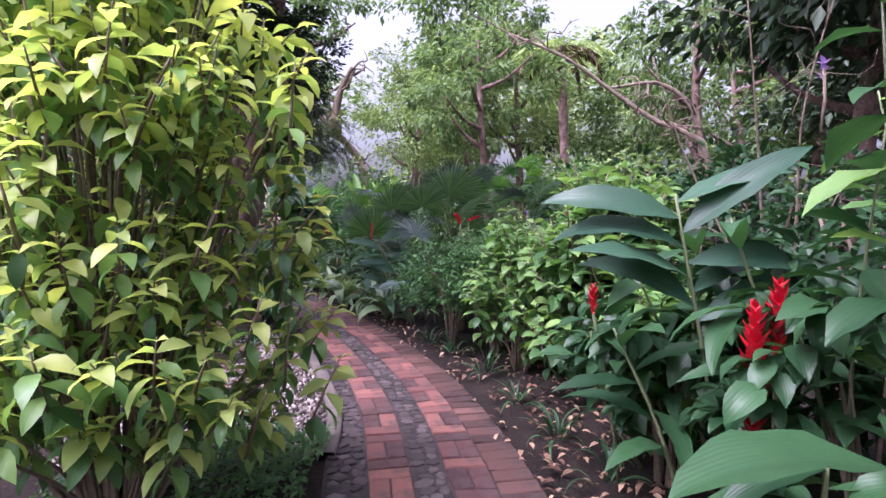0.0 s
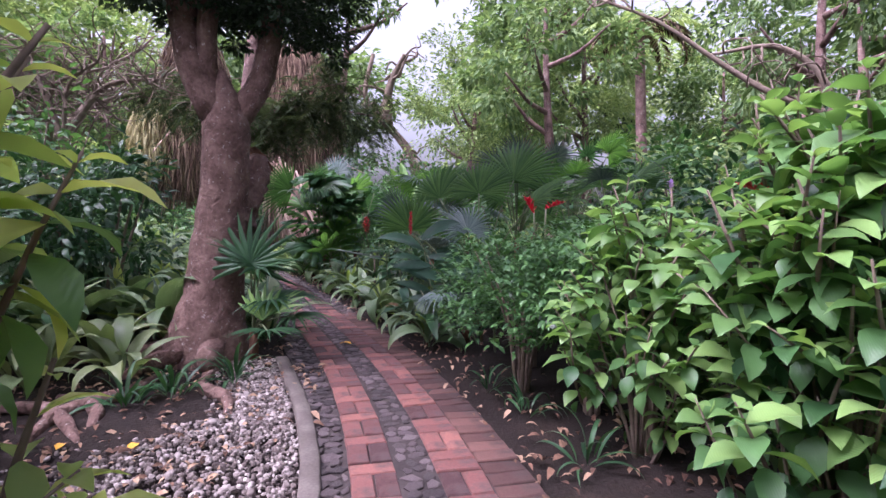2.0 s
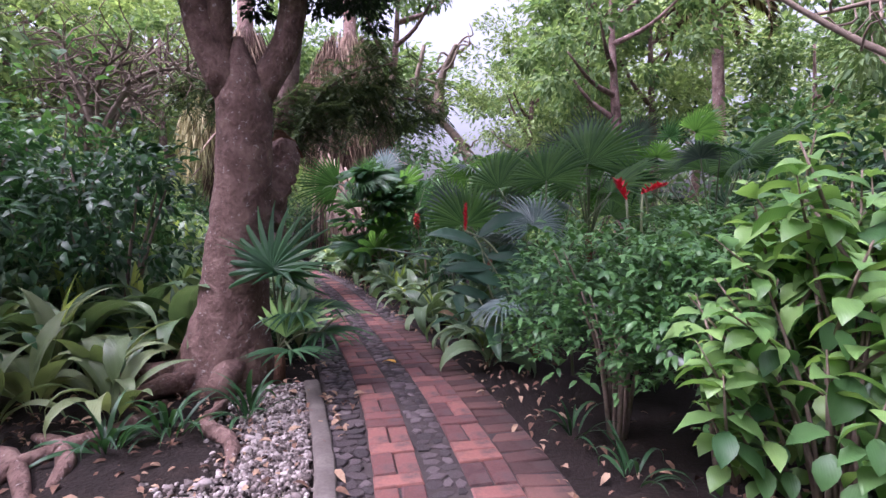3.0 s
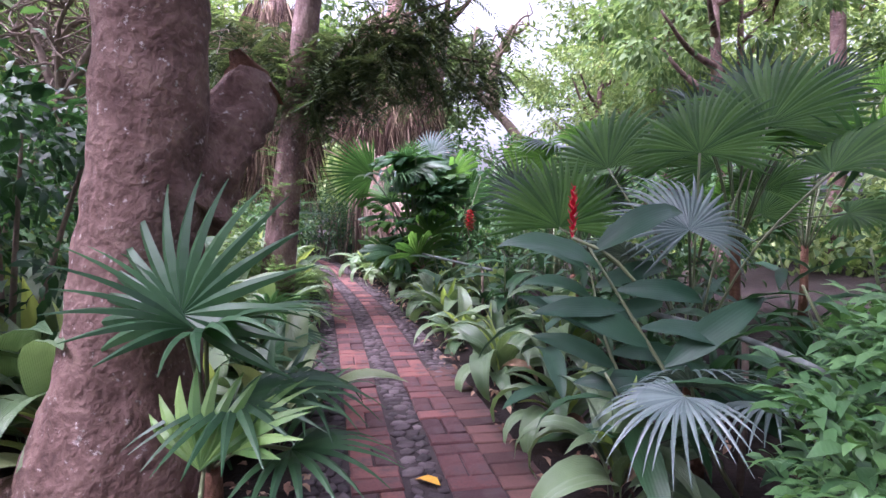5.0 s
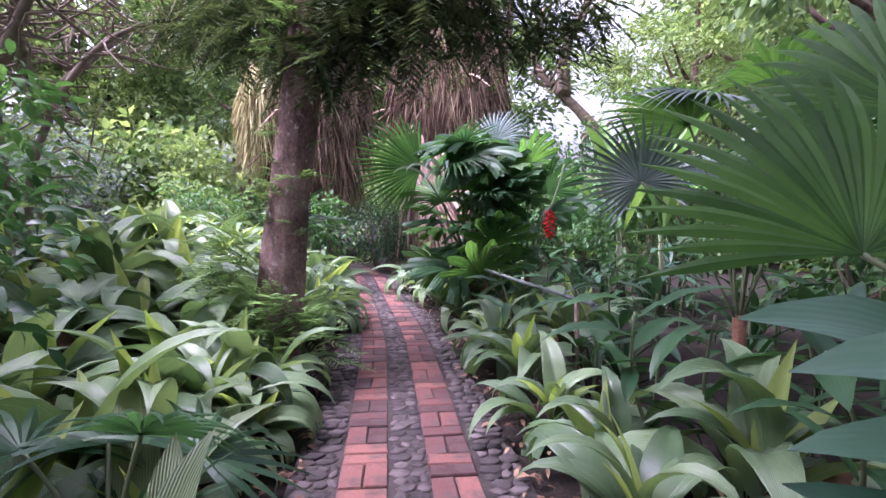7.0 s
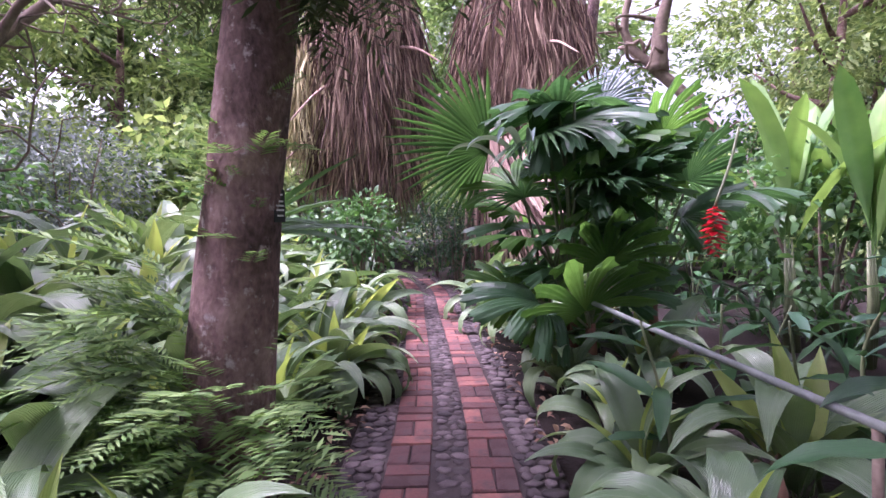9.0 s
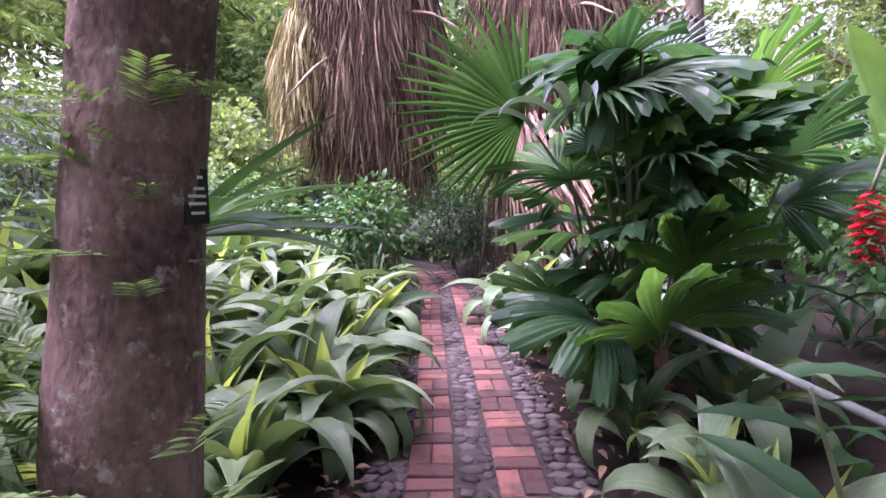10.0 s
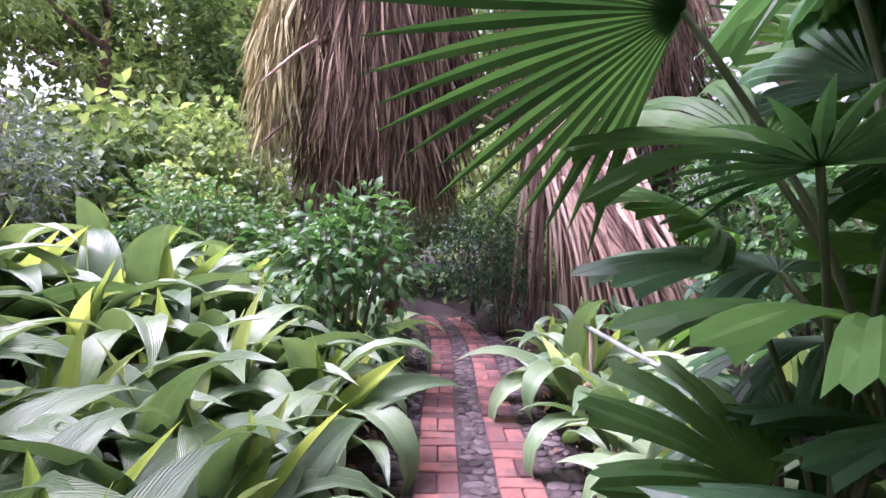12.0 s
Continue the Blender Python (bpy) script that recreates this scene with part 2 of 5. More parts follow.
def heading(az, el):
    """A way from degrees: az from +y to the left, el upwards."""
    a, e = radians(az), radians(el)
    return Vector((-math.sin(a) * math.cos(e), math.cos(a) * math.cos(e), math.sin(e)))


def blade(length, width, material, droop=60.0, rise=0.0, fold=0.25, along=9, across=4, widest=0.4, stalk=0.0, wave=0.0, pleat=0.0, tip=1.2):
    """A leaf along +y that arches down by droop degrees, folded along its midrib, with a stalk and a pointed tip."""
    verts, faces = [], []
    y = z = 0.0
    a = radians(rise)
    for i in range(along + 1):
        u = i / along
        if i:
            y += length / along * math.cos(a)
            z += length / along * math.sin(a)
            a -= radians(droop) / along * (0.5 + u)
        if u < stalk:
            w = width * 0.05
        else:
            v = (u - stalk) / (1 - stalk)
            w = width * (v ** 0.7 * (1 - v) ** tip) / (widest ** 0.7 * (1 - widest) ** tip)
            w = max(w, width * 0.02)
        for j in range(across + 1):
            q = j / across * 2 - 1
            lift = fold * abs(q) * w * 0.5 + wave * w * math.sin(u * 19 + 2 * q) * q * q
            if pleat:
                lift += pleat * w * (1 if j % 2 else -1) * 0.5
            verts.append((q * w * 0.5, y - lift * math.sin(a), z + lift * math.cos(a)))
    n = across + 1
    for i in range(along):
        for j in range(across):
            faces.append((i * n + j, i * n + j + 1, (i + 1) * n + j + 1, (i + 1) * n + j))
    return data("leaf", verts, faces, material)


def fan(radius, count, material, spread=250.0, split=0.5, droop=25.0, cup=0.25, wid=1.0, seed=0):
    """A palm leaf of folded rays about a hub, joined near the hub and free at the tips. The middle ray points along +y."""
    r = random.Random(seed)
    verts, faces = [], []
    step = radians(spread) / count
    for k in range(count):
        a = (k + 0.5) * step - radians(spread) / 2
        edge = abs(k + 0.5 - count / 2) / (count / 2)
        reach = radius * (1 - 0.22 * edge ** 2) * r.uniform(0.92, 1.04)
        bend = droop * r.uniform(0.6, 1.5)
        base = len(verts)
        rows = 7
        for i in range(rows + 1):
            u = i / rows
            d = reach * u
            w = min(d * math.tan(step / 2) * 1.02, radius * split * math.tan(step / 2)) * wid if u else 0.004
            if u > split:
                w *= max(1 - ((u - split) / (1 - split)) ** 1.6, 0.06)
            fall = -radius * math.tan(radians(bend)) * max(u - 0.35, 0) ** 2 + cup * radius * u * (1 - u) * 0.5
            for q in (-1, 0, 1):
                x, y = math.sin(a) * d + math.cos(a) * w * q, math.cos(a) * d - math.sin(a) * w * q
                verts.append((x, y, fall + (w * 0.55 if q == 0 else 0)))
        for i in range(rows):
            for q in (0, 1):
                p = base + i * 3 + q
                faces.append((p, p + 1, p + 4, p + 3))
    return data("leaf", verts, faces, material, False)


def broad_fan(radius, blades, folds, material, spread=230.0, split=0.4, droop=14.0, narrow=0.55, seed=0):
    """A palm leaf of a few broad blunt blades, each of several folds. The middle points along +y."""
    r = random.Random(seed)
    verts, faces = [], []
    wide = radians(spread) / blades
    rows = 6
    for b in range(blades):
        mid = (b + 0.5) * wide - radians(spread) / 2
        edge = abs(b + 0.5 - blades / 2) / (blades / 2)
        reach, bend = radius * (1 - 0.2 * edge ** 2) * r.uniform(0.9, 1.05), droop * r.uniform(0.4, 1.6)
        base, n = len(verts), folds * 2 + 1
        for i in range(rows + 1):
            u = i / rows
            part_u = max(u - split, 0) / (1 - split)
            for k in range(n):
                q = k / (n - 1) * 2 - 1
                d = reach * u * (1 - (0.1 * q * q + 0.05 * (k % 2)) * part_u)
                a = mid + q * wide / 2 * (1 - (1 - narrow) * part_u ** 0.8)
                fall = -radius * math.tan(radians(bend)) * max(u - 0.3, 0) ** 2 + 0.1 * radius * u * (1 - u)
                verts.append((math.sin(a) * d, math.cos(a) * d, fall + (0.018 * u if k % 2 else 0) - 0.05 * abs(q) * u * part_u * radius))
        for i in range(rows):
            for k in range(n - 1):
                p = base + i * n + k
                faces.append((p, p + 1, p + n + 1, p + n))
    return data("leaf", verts, faces, material, False)


def tube(points, radii, material, sides=8, rough=0.0, name="stem", ends=True, seed=1):
    """A round limb through points with a radius at each."""
    pts = [Vector(p) for p in points]
    radii = [radii] * len(pts) if isinstance(radii, (int, float)) else radii
    verts, faces = [], []
    side = None
    for i, p in enumerate(pts):
        t = (pts[min(i + 1, len(pts) - 1)] - pts[max(i - 1, 0)]).normalized()
        if side is None:
            side = t.orthogonal().normalized()
        side = (side - t * side.dot(t)).normalized()
        up = t.cross(side)
        for k in range(sides):
            a = 2 * math.pi * k / sides
            o = side * math.cos(a) + up * math.sin(a)
            q = p + o * radii[i]
            rr = radii[i] * (1 + rough * noise.noise(q * (1.4 / max(radii[i], 0.05)) + Vector((seed, 0, 0))) + 0.35 * rough * noise.noise(Vector((q.x * 14, q.y * 14, q.z * 22))))
            verts.append(p + o * rr)
    for i in range(len(pts) - 1):
        for k in range(sides):
            faces.append((i * sides + k, i * sides + (k + 1) % sides, (i + 1) * sides + (k + 1) % sides, (i + 1) * sides + k))
    if ends:
        faces.append(tuple(range(sides))[::-1])
        faces.append(tuple(range((len(pts) - 1) * sides, len(pts) * sides)))
    return data(name, verts, faces, material)


def smooth_line(points, n):
    """n + 1 places along a soft curve through points."""
    p = np.array(points, float)
    t = np.r_[0, np.cumsum(np.linalg.norm(np.diff(p, axis=0), axis=1))]
    m = np.gradient(p, t, axis=0)
    out = []
    for s in np.linspace(0, t[-1], n + 1):
        i = min(np.searchsorted(t, s, "right") - 1, len(t) - 2)
        h = t[i + 1] - t[i]
        u = (s - t[i]) / h
        out.append((2 * u**3 - 3 * u**2 + 1) * p[i] + (u**3 - 2 * u**2 + u) * h * m[i] + (3 * u**2 - 2 * u**3) * p[i + 1] + (u**3 - u**2) * h * m[i + 1])
    return [tuple(q) for q in out]


def joined(name, mesh, poses, material):
    """One mesh of many copies of a small mesh."""
    v0 = np.array([v.co[:] for v in mesh.vertices])
    f0 = [tuple(p.vertices) for p in mesh.polygons]
    mats = np.array([np.array(m) for m in poses])
    v = np.einsum("nij,kj->nki", mats[:, :3, :3], v0) + mats[:, None, :3, 3]
    me = bpy.data.meshes.new(name)
    n = len(v0)
    me.vertices.add(n * len(mats))
    me.vertices.foreach_set("co", v.ravel())
    per = [len(f) for f in f0]
    flat = np.array([i for f in f0 for i in f])
    idx = (flat[None, :] + (np.arange(len(mats)) * n)[:, None]).ravel()
    me.loops.add(len(idx))
    me.loops.foreach_set("vertex_index", idx)
    tot = np.tile(per, len(mats))
    me.polygons.add(len(tot))
    me.polygons.foreach_set("loop_start", np.r_[0, np.cumsum(tot)[:-1]])
    me.polygons.foreach_set("use_smooth", np.ones(len(tot), dtype=bool))
    me.materials.append(material)
    me.update(calc_edges=True)
    me.validate()
    return me


def small_leaf(material, width=0.5, bend=0.25, lobes=False):
    """A leaf one unit long, of a few faces."""
    w = width / 2
    verts = [(0, 0, 0), (-w * 0.8, 0.3, bend * 0.35), (0, 0.35, 0.06), (w * 0.8, 0.3, bend * 0.35), (-w * 0.75, 0.65, bend * 0.1), (0, 0.7, -0.05), (w * 0.75, 0.65, bend * 0.1), (0, 1, -bend)]
    faces = [(0, 2, 1), (0, 3, 2), (1, 2, 5, 4), (2, 3, 6, 5), (4, 5, 7), (5, 6, 7)]
    return data("leaf", verts, faces, material)


def chip(material, width=0.45):
    """The least leaf: two faces folded along the middle."""
    w = width / 2
    return data("leaf", [(0, 0, 0), (-w, 0.45, 0.12), (0, 1, -0.1), (w, 0.45, 0.12)], [(0, 2, 1), (0, 3, 2)], material, False)


def cloud(count, clumps, radii, leaf_size, clump_size, hang=-0.3, shell=0.55, seed=0, flat=0.7):
    """Poses for leaves in uneven clumps within an ellipsoid, most of them near its outside."""
    r = np.random.default_rng(seed)
    c = r.normal(size=(clumps, 3))
    c /= np.linalg.norm(c, axis=1)[:, None]
    c *= (r.uniform(shell, 1.0, clumps) ** 0.6)[:, None] * np.array(radii) * r.uniform(0.75, 1.12, clumps)[:, None]
    size = clump_size * r.uniform(0.5, 1.4, clumps)
    which = r.integers(0, clumps, count)
    off = r.normal(size=(count, 3))
    off *= (r.uniform(0, 1, count) ** 0.45 / np.linalg.norm(off, axis=1) * 0.95 * size[which])[:, None] * np.array((1, 1, flat))
    at = c[which] + off
    out = off / (np.linalg.norm(off, axis=1)[:, None] + 1e-6) + 0.6 * c[which] / np.array(radii)
    out[:, 2] += hang
    out += r.normal(size=(count, 3)) * 0.5
    poses = []
    for p, w, s, q in zip(at, out, leaf_size * r.uniform(0.6, 1.4, count), r.uniform(-50, 50, count)):
        poses.append(point_along(p, w, q, s))
    return poses


# ---- the path ----
CENTRE = smooth_line([(0.35, -4.0), (0.22, -1.0), (0.14, 1.0), (-0.04, 2.8), (-0.32, 4.2), (-0.72, 5.4), (-1.28, 6.7), (-2.2, 8.42), (-2.75, 9.4), (-3.38, 10.5),
                      (-4.39, 12.2), (-5.05, 13.2), (-5.8, 14.3), (-6.6, 15.45), (-7.3, 16.5), (-8.3, 17.85), (-9.6, 19.2), (-11.4, 20.4), (-14.0, 21.4)], 600)
CL = np.array(CENTRE)
CS = np.r_[0, np.cumsum(np.linalg.norm(np.diff(CL, axis=0), axis=1))]
CT = np.gradient(CL, CS, axis=0)
CT /= np.linalg.norm(CT, axis=1)[:, None]


def on_path(s, off, z=0.0):
    """A place s metres along the path, off metres to the right of its middle, and the path's heading there in degrees."""
    x, y = np.interp(s, CS, CL[:, 0]), np.interp(s, CS, CL[:, 1])
    tx, ty = np.interp(s, CS, CT[:, 0]), np.interp(s, CS, CT[:, 1])
    return (x + ty * off, y - tx * off, z), math.degrees(math.atan2(-tx, ty))


def from_path(x, y):
    return np.min(np.hypot(CL[:, 0] - x, CL[:, 1] - y))


def s_at(y):
    return float(np.interp(y, CL[:, 1], CS))


def ribbon(name, offs, zs, s0, s1, step, material):
    verts, faces = [], []
    n = len(offs)
    rows = int((s1 - s0) / step)
    for i in range(rows + 1):
        s = s0 + (s1 - s0) * i / rows
        for o, z in zip(offs, zs):
            p, _ = on_path(s, o)
            verts.append((p[0], p[1], z + 0.006 * noise.noise((p[0] * 3, p[1] * 3, o))))
    for i in range(rows):
        for j in range(n - 1):
            a = i * n + j
            faces.append((a, a + 1, a + n + 1, a + n))
    return data(name, verts, faces, material)


# the ground, one sheet out to the horizon
def ground_lines(lo, hi, far):
    near_part = np.linspace(lo, hi, 120)
    steps = np.array([1, 2, 4, 8, 16, 40, 90, 200, 500]) * far
    return np.r_[lo - steps[::-1], near_part, hi + steps]


def rise(x, y):
    """The bed of pleated leaves climbs away from the path."""
    if not (8.0 < y < 17.5 and -12.5 < x < float(np.interp(y, CL[:, 1], CL[:, 0]))):
        return 0.0
    k = min(max((from_path(x, y) - 1.1) / 2.2, 0), 1) * min((y - 8.0) / 1.5, (17.5 - y) / 2.0, (x + 12.5) / 3.0, 1)
    return 0.42 * k * k * (3 - 2 * k)


gx, gy = ground_lines(-16, 8, 1.5), ground_lines(-4, 26, 1.5)
gv, gf = [], []
for yy in gy:
    for xx in gx:
        d = from_path(xx, yy) if -17 < xx < 9 and -5 < yy < 27 else 10
        k = min(max((d - 0.6) / 1.2, 0), 1)
        gv.append((xx, yy, -0.03 + rise(xx, yy) + k * (0.09 * noise.noise((xx * 0.6, yy * 0.6, 0)) + 0.03 * noise.noise((xx * 2.5, yy * 2.5, 3)))))
w = len(gx)
for j in range(len(gy) - 1):
    for i in range(w - 1):
        gf.append((j * w + i, j * w + i + 1, (j + 1) * w + i + 1, (j + 1) * w + i))
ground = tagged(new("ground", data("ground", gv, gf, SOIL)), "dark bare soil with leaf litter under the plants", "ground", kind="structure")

path = tagged(new("path", ribbon("path", (-0.63, -0.6, -0.3, 0, 0.3, 0.6, 0.63), (-0.08, -0.005, 0.0, 0.004, 0.0, -0.005, -0.08), 0.0, CS[-1] - 0.2, 0.12, MORTAR)),
              "narrow winding garden path of red brick and grey cobbles", "path", kind="structure")


# the low concrete edging on the gravel's side
def edging(points, width, height, material):
    line = smooth_line(points, 40)
    verts, faces = [], []
    for i, (x, y) in enumerate(line):
        a = np.array(line[min(i + 1, 40)]) - np.array(line[max(i - 1, 0)])
        a = a / np.linalg.norm(a)
        nx, ny = a[1], -a[0]
        jit = 0.008 * noise.noise((x * 6, y * 6, 5))
        for o, z in ((-width / 2, -0.06), (-width / 2, height - 0.012), (-width / 2 + 0.012, height), (width / 2 - 0.012, height), (width / 2, height - 0.012), (width / 2, -0.06)):
            verts.append((x + nx * (o + jit), y + ny * (o + jit), z + (jit if z > 0 else 0)))
    for i in range(40):
        for j in range(5):
            a = i * 6 + j
            faces.append((a, a + 6, a + 7, a + 1))
    return data("kerb", verts, faces, material)


KERB = [(-0.72, 3.2), (-0.76, 3.65), (-0.95, 4.4), (-1.22, 5.12), (-1.5, 5.72), (-1.82, 6.32), (-2.12, 6.85)]
tagged(new("kerb", edging(KERB, 0.11, 0.035, CONCRETE)), "low grey concrete edging between path and gravel", "kerb", kind="structure")

# ---- small stones ----
def stone(material, sides, seed, flat=0.5):
    r = random.Random(seed)
    verts, faces = [], []
    rad = [r.uniform(0.78, 1.1) for _ in range(sides)]
    for k, (sc, z) in enumerate(((1.0, -0.5), (1.0, 0.55), (0.88, 0.9))):
        for i in range(sides):
            a = 2 * math.pi * (i + 0.3 * r.random()) / sides
            verts.append((0.5 * sc * rad[i] * math.cos(a), 0.5 * sc * rad[i] * math.sin(a), z * flat * 0.5))
    verts.append((0, 0, flat * 0.5))
    for lev in range(2):
        for i in range(sides):
            faces.append((lev * sides + i, lev * sides + (i + 1) % sides, (lev + 1) * sides + (i + 1) % sides, (lev + 1) * sides + i))
    for i in range(sides):
        faces.append((2 * sides + i, 2 * sides + (i + 1) % sides, 3 * sides))
    return data("stone", verts, faces, material, False)


# pale gravel beside the kerb
rg = random.Random(3)
pebble = stone(PEBBLE, 5, 4, 0.7)
poses = []
kerb_line = np.array(smooth_line(KERB, 60))
for _ in range(8500):
    i = rg.randrange(61)
    a = kerb_line[min(i + 1, 60)] - kerb_line[max(i - 1, 0)]
    a = a / np.linalg.norm(a)
    reach = (1.6 - 1.25 * min(max(0, (i - 25) / 15), 1)) * (1 if rg.random() < 0.88 else 1.6)
    o = 0.09 + reach * rg.random() ** 1.25
    x, y = kerb_line[i][0] - a[1] * o + rg.uniform(-0.04, 0.04), kerb_line[i][1] + a[0] * o + rg.uniform(-0.04, 0.04)
    s = rg.uniform(0.014, 0.036) * (1 if rg.random() < 0.93 else 1.7)
    poses.append(pose(x, y, -0.02 + rg.uniform(0, 0.03), rg.uniform(-25, 25), rg.uniform(-25, 25), rg.uniform(0, 360)) @ Matrix.Diagonal((s * rg.uniform(1, 1.6), s, s, 1)))
tagged(new("gravel", joined("gravel", pebble, poses, PEBBLE)), "pale pinkish crushed gravel beside the kerb", "gravel", kind="stuff")

# ---- trees ----
def limb_tree(name, place, label, trunk_pts, trunk_r, material, limbs=(), group=""):
    t = thing(name, place, label, "tree", group)
    piece("trunk", tube(trunk_pts, trunk_r, material, 56, 0.06, "trunk"), t)
    for pts, rad in limbs:
        piece("limb", tube(pts, rad, material, 12, 0.15, "limb"), t)
    return t


# the great trunk beside the path, forked above, with a sawn stub
big_tree = limb_tree("tree", (-2.8, 6.97, 0), "thick brown lichened trunk with a fork and sawn stub",
                     smooth_line([(-0.12, -0.05, -0.1), (-0.1, -0.04, 0.15), (-0.06, -0.02, 0.5), (0.0, 0, 1.1), (0.05, 0.02, 1.7), (0.07, 0.02, 2.3), (0.04, 0, 2.75)], 90),
                     [(0.44 - 0.16 * min(i / 21, 1) - 0.06 * min(max(i - 21, 0) / 30, 1)) * (1 if i < 75 else 1 - 0.053 * (i - 74)) for i in range(91)], BARK,
                     [(smooth_line([(0.0, 0, 2.3), (-0.2, -0.06, 2.75), (-0.3, -0.1, 3.4), (-0.5, -0.2, 4.6), (-1.1, -0.3, 6.2)], 20), [0.16 - 0.004 * i for i in range(21)]),
                      (smooth_line([(0.1, 0.06, 2.2), (0.36, 0.2, 2.75), (0.42, 0.25, 3.2), (0.6, 0.3, 4.6), (0.9, 0.5, 6.4)], 20), [0.13 - 0.0035 * i for i in range(21)]),
                      (smooth_line([(-0.1, 0, 2.5), (-0.05, -0.1, 3.0), (0.1, -0.2, 3.9), (0.2, -0.3, 5.6)], 16), [0.1 - 0.003 * i for i in range(17)])])
piece("stub", tube(smooth_line([(0.04, 0.12, 1.3), (0.08, 0.32, 1.56), (0.1, 0.5, 1.78), (0.12, 0.64, 1.96)], 12), [0.22, 0.215, 0.21, 0.2, 0.19, 0.18, 0.175, 0.17, 0.165, 0.165, 0.165, 0.16, 0.11], BARK, 28, 0.38, "stub"), big_tree)
piece("cut_end", tube([(0.115, 0.62, 1.94), (0.125, 0.66, 1.98), (0.127, 0.665, 1.985)], [0.155, 0.12, 0.03], WOOD_CUT, 16, 0.7, "cut_end"), big_tree, label="dark rotten broken end")
for az, ln, h in ((70, 1.1, 0.12), (110, 1.3, 0.1), (150, 0.9, 0.1), (200, 0.7, 0.1), (40, 0.8, 0.1)):
    w = heading(az, 0)
    piece("root", tube(smooth_line([(w.x * 0.25, w.y * 0.25, 0.14), (w.x * 0.55, w.y * 0.55 - 0.05, h * 0.6), (w.x * ln * 0.8, w.y * ln * 0.8 + 0.06, 0.04), (w.x * ln, w.y * ln, -0.06)], 12),
                       [0.12 - 0.006 * i for i in range(13)], BARK, 9, 0.3, "root"), big_tree)

# surface roots on the bare soil
for pts in ([(-3.6, 5.3, 0.0), (-3.15, 5.3, 0.03), (-2.8, 5.1, 0.025), (-2.55, 4.9, -0.02)], [(-3.3, 5.6, 0.0), (-2.95, 5.45, 0.03), (-2.75, 5.3, 0.025), (-2.62, 5.05, -0.03)],
            [(-2.5, 6.3, 0.02), (-2.35, 5.9, 0.03), (-2.05, 5.7, 0.025), (-1.9, 5.45, -0.02)], [(-2.9, 6.2, 0.02), (-2.8, 5.7, 0.04), (-2.95, 5.2, 0.035), (-2.8, 4.75, -0.02)], [(-3.6, 5.0, 0.0), (-3.2, 4.85, 0.05), (-2.95, 4.6, 0.04), (-2.9, 4.3, -0.03)]):
    tagged(new("root", tube(smooth_line(pts, 14), [0.025 + 0.025 * math.sin(math.pi * i / 14) for i in range(15)], BARK, 10, 0.3, "root")), "knotted brown surface root on bare soil", "root")

# the second trunk, with a name plate
slim_tree = limb_tree("tree", (-4.585, 10.755, 0), "purple-brown trunk with tufts of needle shoots",
                      smooth_line([(-0.14, -0.1, -0.1), (-0.1, -0.08, 0.3), (0.0, -0.02, 1.4), (0.1, 0.06, 2.4), (0.18, 0.1, 3.2), (0.4, 0.25, 5.5), (0.6, 0.4, 8.0)], 40),
                      [0.225 - 0.04 * min(i / 8, 1) - 0.0018 * i for i in range(41)], BARK_SMOOTH,
                      [(smooth_line([(0.16, 0.1, 2.9), (0.7, 0.5, 3.2), (1.5, 1.0, 3.35), (2.3, 1.5, 3.3)], 14), [0.05 - 0.0028 * i for i in range(15)]),
                       (smooth_line([(0.1, 0.1, 2.6), (0.5, 0.2, 3.1), (1.1, 0.25, 3.5), (1.9, 0.3, 3.7)], 14), [0.05 - 0.0028 * i for i in range(15)]),
                       (smooth_line([(0.16, 0.1, 3.0), (-0.5, 0.5, 3.4), (-1.3, 0.8, 3.7), (-2.4, 1.0, 3.8)], 14), [0.05 - 0.0028 * i for i in range(15)])])

sign = thing("name_plate", (-4.436, 10.815, 1.42), "small black plate with white lettering on the trunk", "sign", turn=110)
bm = bmesh.new()
bmesh.ops.create_cube(bm, size=1.0, matrix=pose(0, 0, 0) @ Matrix.Diagonal((0.1, 0.008, 0.15, 1)))
bmesh.ops.bevel(bm, geom=bm.edges[:], offset=0.002, segments=1, affect="EDGES")
me = bpy.data.meshes.new("plate")
bm.to_mesh(me)
bm.free()
me.materials.append(BLACK)
plate = piece("plate", me, sign)
for i, (wd, z) in enumerate(((0.05, 0.05), (0.06, 0.02), (0.07, 0.0), (0.07, -0.02), (0.055, -0.045))):
    bar = data("text_line", [(-wd / 2, -0.006, z - 0.004), (wd / 2, -0.006, z - 0.004), (wd / 2, -0.006, z + 0.004), (-wd / 2, -0.006, z + 0.004)], [(0, 1, 2, 3)], WHITE)
    piece("text_line", bar, plate)

# ---- leaf kinds ----
def variants(n, **k):
    base = dict(k)
    out = []
    for i in range(n):
        q = dict(base)
        q["droop"] = base.get("droop", 60) * (0.6 + 0.8 * i / max(n - 1, 1))
        out.append(blade(**q))
    return out


PLEAT_LEAVES = variants(4, length=0.8, width=0.165, material=PLEATED, droop=165, rise=30, fold=0.35, along=10, across=8, widest=0.5, stalk=0.12, pleat=0.05)
PLEAT_YOUNG = variants(2, length=0.55, width=0.09, material=PLEATED_YOUNG, droop=40, rise=8, fold=0.5, along=8, across=6, widest=0.5, stalk=0.1, pleat=0.05)
PADDLE = variants(3, length=0.6, width=0.11, material=OLIVE, droop=130, rise=20, fold=0.3, along=9, across=4, widest=0.55, stalk=0.15)
STRAP = variants(3, length=0.5, width=0.04, material=DEEP_GREEN, droop=110, rise=15, fold=0.4, along=8, across=2, widest=0.4)
